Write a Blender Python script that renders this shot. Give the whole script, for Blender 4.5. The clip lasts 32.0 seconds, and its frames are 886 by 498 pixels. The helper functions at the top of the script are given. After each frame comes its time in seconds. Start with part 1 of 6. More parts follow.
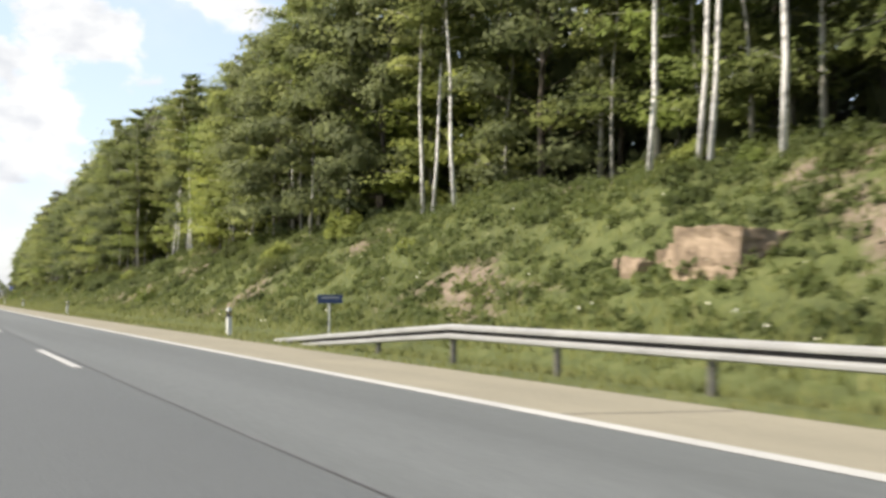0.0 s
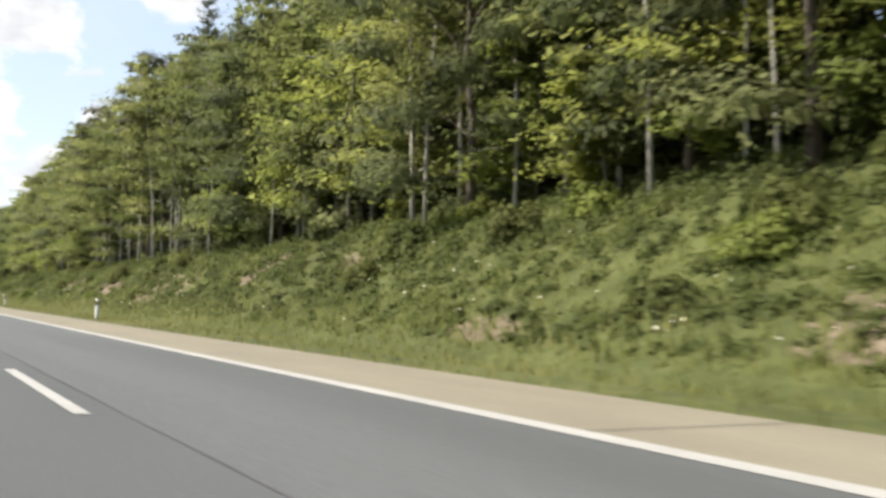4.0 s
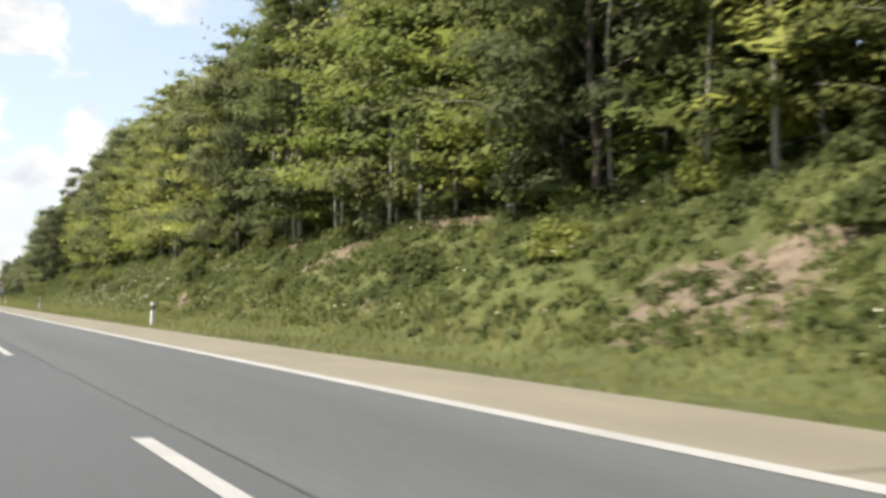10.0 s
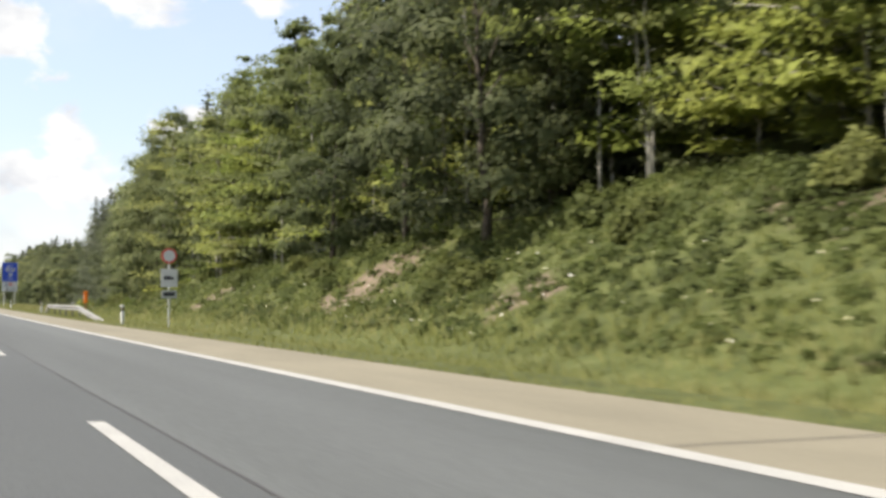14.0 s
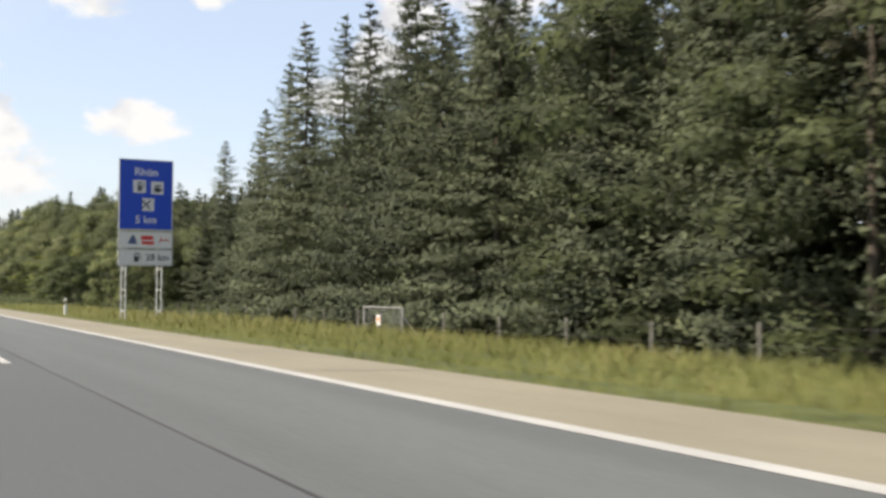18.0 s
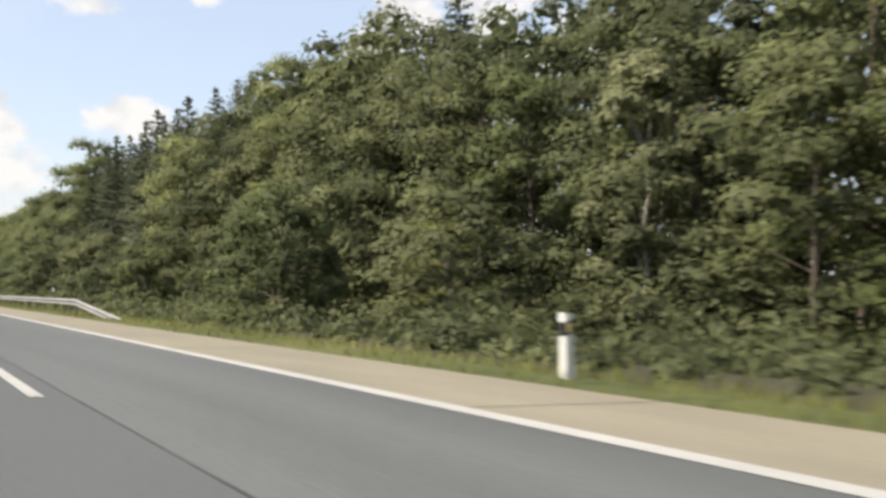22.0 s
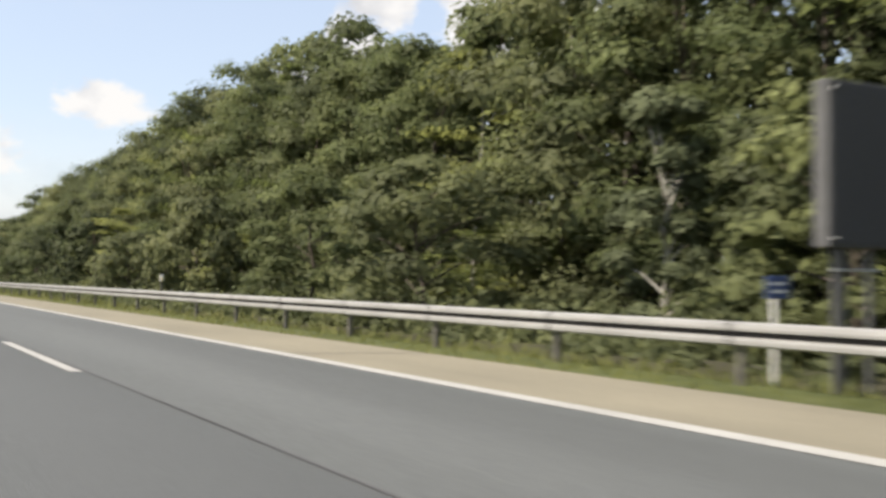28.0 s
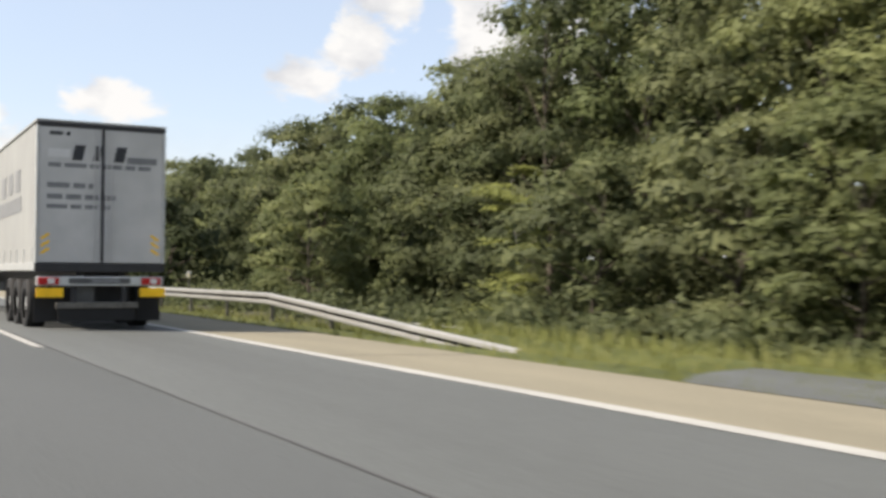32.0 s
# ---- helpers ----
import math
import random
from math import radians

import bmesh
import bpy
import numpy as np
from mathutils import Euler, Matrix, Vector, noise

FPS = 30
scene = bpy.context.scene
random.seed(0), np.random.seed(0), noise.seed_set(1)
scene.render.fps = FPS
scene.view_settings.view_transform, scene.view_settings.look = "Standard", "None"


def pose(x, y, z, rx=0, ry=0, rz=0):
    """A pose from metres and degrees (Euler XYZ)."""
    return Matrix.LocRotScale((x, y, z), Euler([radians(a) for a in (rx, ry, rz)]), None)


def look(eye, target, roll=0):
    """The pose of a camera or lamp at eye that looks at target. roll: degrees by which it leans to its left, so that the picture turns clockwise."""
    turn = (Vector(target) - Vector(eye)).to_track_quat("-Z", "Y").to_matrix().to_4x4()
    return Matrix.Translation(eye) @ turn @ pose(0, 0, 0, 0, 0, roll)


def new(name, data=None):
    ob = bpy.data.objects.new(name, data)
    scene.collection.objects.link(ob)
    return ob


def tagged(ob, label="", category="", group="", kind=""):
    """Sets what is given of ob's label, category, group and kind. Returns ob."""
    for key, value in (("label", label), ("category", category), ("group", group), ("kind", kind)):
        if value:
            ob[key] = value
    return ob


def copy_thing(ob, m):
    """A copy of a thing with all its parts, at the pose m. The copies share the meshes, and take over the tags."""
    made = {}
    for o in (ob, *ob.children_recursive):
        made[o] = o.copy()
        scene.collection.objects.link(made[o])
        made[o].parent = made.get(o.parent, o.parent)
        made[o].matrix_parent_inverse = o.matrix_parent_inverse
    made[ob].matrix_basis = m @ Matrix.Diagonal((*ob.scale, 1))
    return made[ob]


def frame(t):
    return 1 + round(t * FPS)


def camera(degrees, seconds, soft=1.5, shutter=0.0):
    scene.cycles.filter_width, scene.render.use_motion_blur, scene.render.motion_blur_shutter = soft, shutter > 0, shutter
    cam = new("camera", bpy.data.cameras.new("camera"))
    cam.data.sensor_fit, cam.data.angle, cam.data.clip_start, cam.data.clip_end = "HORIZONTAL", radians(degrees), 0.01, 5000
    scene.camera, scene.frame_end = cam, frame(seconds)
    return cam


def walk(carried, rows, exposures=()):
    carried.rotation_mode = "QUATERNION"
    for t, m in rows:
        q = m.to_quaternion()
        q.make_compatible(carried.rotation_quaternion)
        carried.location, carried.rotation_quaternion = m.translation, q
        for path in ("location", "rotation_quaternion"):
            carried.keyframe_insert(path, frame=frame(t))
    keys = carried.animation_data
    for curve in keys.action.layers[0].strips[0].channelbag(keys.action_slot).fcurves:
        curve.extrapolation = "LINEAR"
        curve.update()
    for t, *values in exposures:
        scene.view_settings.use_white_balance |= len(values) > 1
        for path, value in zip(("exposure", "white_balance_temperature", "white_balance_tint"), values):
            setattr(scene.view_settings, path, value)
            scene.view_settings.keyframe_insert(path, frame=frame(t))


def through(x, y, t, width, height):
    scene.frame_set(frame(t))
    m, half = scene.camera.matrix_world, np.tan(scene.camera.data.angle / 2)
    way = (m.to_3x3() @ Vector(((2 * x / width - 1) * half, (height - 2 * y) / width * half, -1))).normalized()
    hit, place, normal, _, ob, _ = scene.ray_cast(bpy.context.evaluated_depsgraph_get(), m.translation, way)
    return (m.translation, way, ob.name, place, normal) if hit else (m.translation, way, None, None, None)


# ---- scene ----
# ---- the camera and its way: it rides in the overtaking lane and looks ahead to the right ----
# The plan is drawn along the road (x across it, y along it); up to y = 645 the road bends gently to the right.
BEND, STRAIGHT_FROM = 6000.0, 645.0


def bent(m):
    """A pose of the plan, laid along the bending road."""
    p = m.translation
    if p.y >= STRAIGHT_FROM:
        return m
    turn = (STRAIGHT_FROM - p.y) / BEND
    at = Vector((BEND - (BEND - p.x) * math.cos(turn), STRAIGHT_FROM - (BEND - p.x) * math.sin(turn), p.z))
    return Matrix.Translation(at) @ Matrix.Rotation(turn, 4, "Z") @ Matrix.Translation(-p) @ m


cam = camera(44.9, 32.0, soft=3.2, shutter=0.17)
PATH = [
    (0, pose(-0.48, -5.70, 1.04, 92.63, -0.29, -26.09)),
    (1, pose(-0.30, 27.25, 1.04, 92.38, -0.06, -27.45)),
    (2, pose(-0.02, 60.24, 1.03, 92.24, 0.19, -27.14)),
    (3, pose(-0.01, 94.16, 1.03, 92.24, 0.30, -27.09)),
    (3.5, pose(0.06, 110.96, 1.03, 92.31, -0.21, -27.98)),
    (5.5, pose(0.19, 177.56, 1.02, 92.37, -0.05, -26.81)),
    (6, pose(0.21, 194.50, 1.02, 92.33, 0.05, -26.88)),
    (7, pose(0.17, 228.73, 1.02, 92.50, 0.15, -26.28)),
    (8, pose(0.13, 263.40, 1.02, 92.43, 0.13, -26.34)),
    (9, pose(0.12, 298.15, 1.03, 92.38, 0.10, -26.35)),
    (10, pose(0.16, 333.25, 1.02, 92.39, 0.11, -26.41)),
    (11, pose(0.25, 368.90, 1.02, 92.35, 0.29, -26.50)),
    (12, pose(0.25, 404.81, 1.02, 92.36, 0.23, -26.61)),
    (13, pose(0.44, 439.87, 1.02, 92.18, 0.71, -26.60)),
    (13.5, pose(0.39, 457.66, 1.02, 92.47, 0.47, -26.06)),
    (15.5, pose(0.31, 531.05, 1.02, 92.35, 0.21, -26.54)),
    (16, pose(0.28, 549.58, 1.02, 92.30, 0.21, -26.83)),
    (17, pose(0.05, 586.68, 1.03, 92.32, 0.10, -27.08)),
    (18, pose(0.00, 624.08, 1.03, 92.33, -0.09, -27.77)),
    (19, pose(0.19, 661.47, 1.02, 92.36, 0.28, -27.58)),
    (20, pose(0.35, 698.87, 1.02, 92.28, 0.45, -26.96)),
    (21, pose(0.44, 736.26, 1.02, 92.26, 0.40, -27.32)),
    (22, pose(0.31, 774.09, 1.02, 92.15, 0.02, -27.72)),
    (23, pose(0.23, 812.32, 1.02, 91.99, 0.07, -27.45)),
    (24, pose(0.17, 850.77, 1.02, 91.80, -0.05, -28.39)),
    (25, pose(0.01, 889.37, 1.03, 91.83, -0.37, -28.86)),
    (25.5, pose(-0.06, 908.74, 1.03, 91.64, -0.33, -29.23)),
    (28, pose(-0.58, 1006.80, 1.04, 91.56, -0.39, -29.14)),
    (29, pose(-0.61, 1046.22, 1.04, 91.55, -0.69, -29.23)),
    (30, pose(-0.58, 1085.86, 1.04, 91.33, -0.29, -28.75)),
    (31, pose(-0.60, 1125.51, 1.04, 91.40, -0.43, -28.72)),
    (32, pose(-0.65, 1165.02, 1.04, 91.37, -0.36, -28.79)),
]
walk(cam, [(t, bent(m)) for t, m in PATH], exposures=((0.0, 2.06, 6850, 12), (13.0, 2.05, 6850, 12), (17.0, 1.92, 7000, 13), (32.0, 1.89, 7000, 13)))

# ---- world and sun ----
SUN_FROM = Vector((-0.66, 0.10, 0.745)).normalized()
world = bpy.data.worlds.new("sky")
scene.world = world
world.use_nodes = True


def node(nt, kind, where=None, **values):
    n = nt.nodes.new(kind)
    for key, value in values.items():
        n.inputs[key.replace("_", " ")].default_value = value
    return n


def build_sky():
    """Pale blue summer sky with a few heaped clouds ahead and loose ones all round."""
    nt = world.node_tree
    nt.nodes.clear()

    def math_node(kind, a, b=None, c=None, clamp=False):
        n = nt.nodes.new("ShaderNodeMath")
        n.operation, n.use_clamp = kind, clamp
        for slot, v in zip(n.inputs, (a, b, c)):
            if v is None:
                continue
            if isinstance(v, (int, float)):
                slot.default_value = v
            else:
                nt.links.new(v, slot)
        return n.outputs[0]

    out = nt.nodes.new("ShaderNodeOutputWorld")
    sky = nt.nodes.new("ShaderNodeTexSky")
    sky.sky_type, sky.sun_disc = "NISHITA", False
    sky.sun_elevation = math.asin(SUN_FROM.z)
    sky.sun_rotation = math.atan2(SUN_FROM.x, SUN_FROM.y)
    sky.air_density, sky.dust_density, sky.ozone_density = 1.0, 1.4, 1.2
    coord = nt.nodes.new("ShaderNodeTexCoord")
    way = coord.outputs["Generated"]
    sep = nt.nodes.new("ShaderNodeSeparateXYZ")
    nt.links.new(way, sep.inputs[0])
    stretch = nt.nodes.new("ShaderNodeMapping")
    stretch.inputs["Scale"].default_value = (1.0, 1.0, 1.7)
    nt.links.new(way, stretch.inputs["Vector"])
    fine = node(nt, "ShaderNodeTexNoise", Scale=15.0, Detail=9.0, Roughness=0.58, Distortion=0.2)
    nt.links.new(stretch.outputs["Vector"], fine.inputs["Vector"])
    big = node(nt, "ShaderNodeTexNoise", Scale=4.2, Detail=7.0, Roughness=0.55, Distortion=0.2)
    nt.links.new(stretch.outputs["Vector"], big.inputs["Vector"])
    ahead = math_node("MAXIMUM", sep.outputs["Y"], 0.02)
    u, v = math_node("DIVIDE", sep.outputs["X"], ahead), math_node("DIVIDE", sep.outputs["Z"], ahead)
    heap = None
    for u0, v0, a, b in CLOUDS:
        du = math_node("DIVIDE", math_node("SUBTRACT", u, u0), a)
        dv = math_node("DIVIDE", math_node("SUBTRACT", v, v0), b)
        d = math_node("SUBTRACT", 1.0, math_node("SQRT", math_node("ADD", math_node("MULTIPLY", du, du), math_node("MULTIPLY", dv, dv))))
        heap = d if heap is None else math_node("MAXIMUM", heap, d)
    ragged = math_node("MULTIPLY_ADD", math_node("SUBTRACT", fine.outputs["Fac"], 0.5), 3.2, heap)
    puff = nt.nodes.new("ShaderNodeMapRange")
    puff.interpolation_type = "SMOOTHSTEP"
    puff.inputs["From Min"].default_value, puff.inputs["From Max"].default_value = 0.05, 0.55
    nt.links.new(ragged, puff.inputs["Value"])
    loose = nt.nodes.new("ShaderNodeMapRange")
    loose.interpolation_type = "SMOOTHSTEP"
    loose.inputs["From Min"].default_value, loose.inputs["From Max"].default_value = 0.50, 0.66
    nt.links.new(big.outputs["Fac"], loose.inputs["Value"])
    high = nt.nodes.new("ShaderNodeMapRange")
    high.inputs["From Min"].default_value, high.inputs["From Max"].default_value = 0.20, 0.42
    nt.links.new(sep.outputs["Z"], high.inputs["Value"])
    low = nt.nodes.new("ShaderNodeMapRange")
    low.inputs["From Min"].default_value, low.inputs["From Max"].default_value = 0.15, 0.0
    low.inputs["To Min"].default_value, low.inputs["To Max"].default_value = 0.0, 0.85
    nt.links.new(v, low.inputs["Value"])
    veil = math_node("MULTIPLY", low.outputs["Result"], math_node("MULTIPLY_ADD", fine.outputs["Fac"], 1.6, -0.1), clamp=True)
    cover = math_node("MAXIMUM", math_node("MAXIMUM", puff.outputs["Result"], math_node("MULTIPLY", loose.outputs["Result"], high.outputs["Result"])), veil)
    shade = node(nt, "ShaderNodeTexNoise", Scale=20.0, Detail=6.0, Roughness=0.5)
    nt.links.new(stretch.outputs["Vector"], shade.inputs["Vector"])
    ramp = nt.nodes.new("ShaderNodeValToRGB")
    ramp.color_ramp.elements[0].position, ramp.color_ramp.elements[0].color = 0.32, (2.48, 2.66, 2.90, 1)
    ramp.color_ramp.elements[1].position, ramp.color_ramp.elements[1].color = 0.56, (3.36, 3.5, 3.6, 1)
    nt.links.new(shade.outputs["Fac"], ramp.inputs["Fac"])
    pale = nt.nodes.new("ShaderNodeMixRGB")
    pale.inputs["Fac"].default_value = 0.58
    pale.inputs["Color2"].default_value = (2.15, 2.50, 3.05, 1)
    nt.links.new(sky.outputs["Color"], pale.inputs["Color1"])
    mix = nt.nodes.new("ShaderNodeMixRGB")
    nt.links.new(cover, mix.inputs["Fac"])
    nt.links.new(pale.outputs["Color"], mix.inputs["Color1"])
    nt.links.new(ramp.outputs["Color"], mix.inputs["Color2"])
    bg = node(nt, "ShaderNodeBackground", Strength=0.076)
    nt.links.new(mix.outputs["Color"], bg.inputs["Color"])
    nt.links.new(bg.outputs["Background"], out.inputs["Surface"])


# heaped clouds ahead: across, up, half width, half height
CLOUDS = ((0.195, 0.162, 0.060, 0.026), (0.385, 0.192, 0.055, 0.028), (0.455, 0.235, 0.05, 0.05), (0.49, 0.29, 0.05, 0.05), (0.60, 0.26, 0.06, 0.09), (0.72, 0.26, 0.13, 0.075),
          (0.085, 0.145, 0.03, 0.03), (0.07, 0.105, 0.09, 0.026), (0.15, 0.272, 0.09, 0.026), (0.26, 0.285, 0.04, 0.02), (0.03, 0.232, 0.085, 0.045),
          (-0.01, 0.165, 0.05, 0.05), (-0.05, 0.115, 0.08, 0.05), (-0.07, 0.205, 0.05, 0.03), (-0.2, 0.2, 0.1, 0.1))
build_sky()
sun_data = bpy.data.lights.new("sun", "SUN")
sun_data.energy, sun_data.angle, sun_data.color = 2.4, radians(0.6), (1.0, 0.94, 0.84)
sun = new("sun", sun_data)
sun.matrix_world = look(SUN_FROM * 100, (0, 0, 0))


# ---- materials ----
def material(name, colors, scale=1.0, rough=0.8, metal=0.0, bump=0.0, bump_scale=30.0, detail=6.0, spread=0.0, stretch=(1, 1, 1), spec=0.3,
             big=0.0, big_scale=0.06, laid=False):
    """laid: the grain follows the plan of the road; colors: two or three tones mixed by noise at real size; spread: how much each object or island differs; big: large stains."""
    m = bpy.data.materials.new(name)
    m.use_nodes = True
    nt = m.node_tree
    b = nt.nodes["Principled BSDF"]
    b.inputs["Roughness"].default_value, b.inputs["Metallic"].default_value = rough, metal
    b.inputs["Specular IOR Level"].default_value = spec
    coord = nt.nodes.new("ShaderNodeTexCoord")
    mp = nt.nodes.new("ShaderNodeMapping")
    mp.inputs["Scale"].default_value = stretch
    if laid:
        plan = nt.nodes.new("ShaderNodeAttribute")
        plan.attribute_name = "plan"
        nt.links.new(plan.outputs["Vector"], mp.inputs["Vector"])
    else:
        nt.links.new(coord.outputs["Object"], mp.inputs["Vector"])
    n = node(nt, "ShaderNodeTexNoise", Scale=scale, Detail=detail, Roughness=0.62)
    nt.links.new(mp.outputs["Vector"], n.inputs["Vector"])
    ramp = nt.nodes.new("ShaderNodeValToRGB")
    e = ramp.color_ramp.elements
    e[0].position, e[1].position = 0.3, 0.7
    e[0].color, e[1].color = (*colors[0], 1), (*colors[-1], 1)
    if len(colors) == 3:
        mid = e.new(0.5)
        mid.color = (*colors[1], 1)
    nt.links.new(n.outputs["Fac"], ramp.inputs["Fac"])
    col = ramp.outputs["Color"]
    if big:
        n2 = node(nt, "ShaderNodeTexNoise", Scale=big_scale, Detail=3.0, Roughness=0.5)
        nt.links.new(mp.outputs["Vector"], n2.inputs["Vector"])
        hsv = nt.nodes.new("ShaderNodeHueSaturation")
        mr = nt.nodes.new("ShaderNodeMapRange")
        mr.inputs["From Min"].default_value, mr.inputs["From Max"].default_value = 0.3, 0.7
        mr.inputs["To Min"].default_value, mr.inputs["To Max"].default_value = 1 - big, 1 + big
        nt.links.new(n2.outputs["Fac"], mr.inputs["Value"])
        nt.links.new(mr.outputs["Result"], hsv.inputs["Value"])
        nt.links.new(col, hsv.inputs["Color"])
        col = hsv.outputs["Color"]
    if spread:
        info = nt.nodes.new("ShaderNodeObjectInfo")
        mr = nt.nodes.new("ShaderNodeMapRange")
        mr.inputs["To Min"].default_value, mr.inputs["To Max"].default_value = 1 - spread, 1 + spread
        nt.links.new(info.outputs["Random"], mr.inputs["Value"])
        hsv = nt.nodes.new("ShaderNodeHueSaturation")
        nt.links.new(mr.outputs["Result"], hsv.inputs["Value"])
        nt.links.new(col, hsv.inputs["Color"])
        col = hsv.outputs["Color"]
    nt.links.new(col, b.inputs["Base Color"])
    if bump:
        n3 = node(nt, "ShaderNodeTexNoise", Scale=bump_scale, Detail=4.0)
        nt.links.new(mp.outputs["Vector"], n3.inputs["Vector"])
        bp = node(nt, "ShaderNodeBump", Strength=bump, Distance=0.02)
        nt.links.new(n3.outputs["Fac"], bp.inputs["Height"])
        nt.links.new(bp.outputs["Normal"], b.inputs["Normal"])
    return m


def leaf_material(name, dark, mid, light, patch=0.35, through=0.35, spread=0.25, hue=0.015):
    """Leaves: each island its own tone, larger lit and shaded sprays, some light passing through."""
    m = bpy.data.materials.new(name)
    m.use_nodes = True
    nt = m.node_tree
    b = nt.nodes["Principled BSDF"]
    b.inputs["Roughness"].default_value = 0.66
    b.inputs["Specular IOR Level"].default_value = 0.18
    geo = nt.nodes.new("ShaderNodeNewGeometry")
    coord = nt.nodes.new("ShaderNodeTexCoord")
    n = node(nt, "ShaderNodeTexNoise", Scale=patch, Detail=3.0)
    nt.links.new(coord.outputs["Object"], n.inputs["Vector"])
    leaflet = nt.nodes.new("ShaderNodeTexVoronoi")
    leaflet.inputs["Scale"].default_value = 8.0
    nt.links.new(coord.outputs["Object"], leaflet.inputs["Vector"])
    tone = nt.nodes.new("ShaderNodeMath")
    tone.operation = "MULTIPLY_ADD"
    tone.inputs[1].default_value, tone.inputs[2].default_value = 0.13, 0.0
    nt.links.new(leaflet.outputs["Color"], tone.inputs[0])
    add = nt.nodes.new("ShaderNodeMath")
    add.operation = "MULTIPLY_ADD"
    add.inputs[1].default_value = 0.15
    nt.links.new(geo.outputs["Random Per Island"], add.inputs[0])
    nt.links.new(tone.outputs[0], add.inputs[2])
    add2 = nt.nodes.new("ShaderNodeMath")
    add2.operation = "MULTIPLY_ADD"
    add2.inputs[1].default_value = 0.85
    nt.links.new(n.outputs["Fac"], add2.inputs[0])
    nt.links.new(add.outputs[0], add2.inputs[2])
    ramp = nt.nodes.new("ShaderNodeValToRGB")
    e = ramp.color_ramp.elements
    e[0].position, e[1].position = 0.32, 0.80
    e[0].color, e[1].color = (*dark, 1), (*light, 1)
    e.new(0.55).color = (*mid, 1)
    nt.links.new(add2.outputs[0], ramp.inputs["Fac"])
    info = nt.nodes.new("ShaderNodeObjectInfo")
    hsv = nt.nodes.new("ShaderNodeHueSaturation")
    mr = nt.nodes.new("ShaderNodeMapRange")
    mr.inputs["To Min"].default_value, mr.inputs["To Max"].default_value = 1 - spread, 1 + spread
    nt.links.new(info.outputs["Random"], mr.inputs["Value"])
    nt.links.new(mr.outputs["Result"], hsv.inputs["Value"])
    mh = nt.nodes.new("ShaderNodeMapRange")
    mh.inputs["To Min"].default_value, mh.inputs["To Max"].default_value = 0.5 + hue, 0.5 - hue
    nt.links.new(info.outputs["Random"], mh.inputs["Value"])
    nt.links.new(mh.outputs["Result"], hsv.inputs["Hue"])
    nt.links.new(ramp.outputs["Color"], hsv.inputs["Color"])
    nt.links.new(hsv.outputs["Color"], b.inputs["Base Color"])
    tr = nt.nodes.new("ShaderNodeBsdfTranslucent")
    nt.links.new(hsv.outputs["Color"], tr.inputs["Color"])
    mx = nt.nodes.new("ShaderNodeMixShader")
    mx.inputs["Fac"].default_value = through
    out = nt.nodes["Material Output"]
    nt.links.new(b.outputs["BSDF"], mx.inputs[1])
    nt.links.new(tr.outputs["BSDF"], mx.inputs[2])
    nt.links.new(mx.outputs["Shader"], out.inputs["Surface"])
    return m


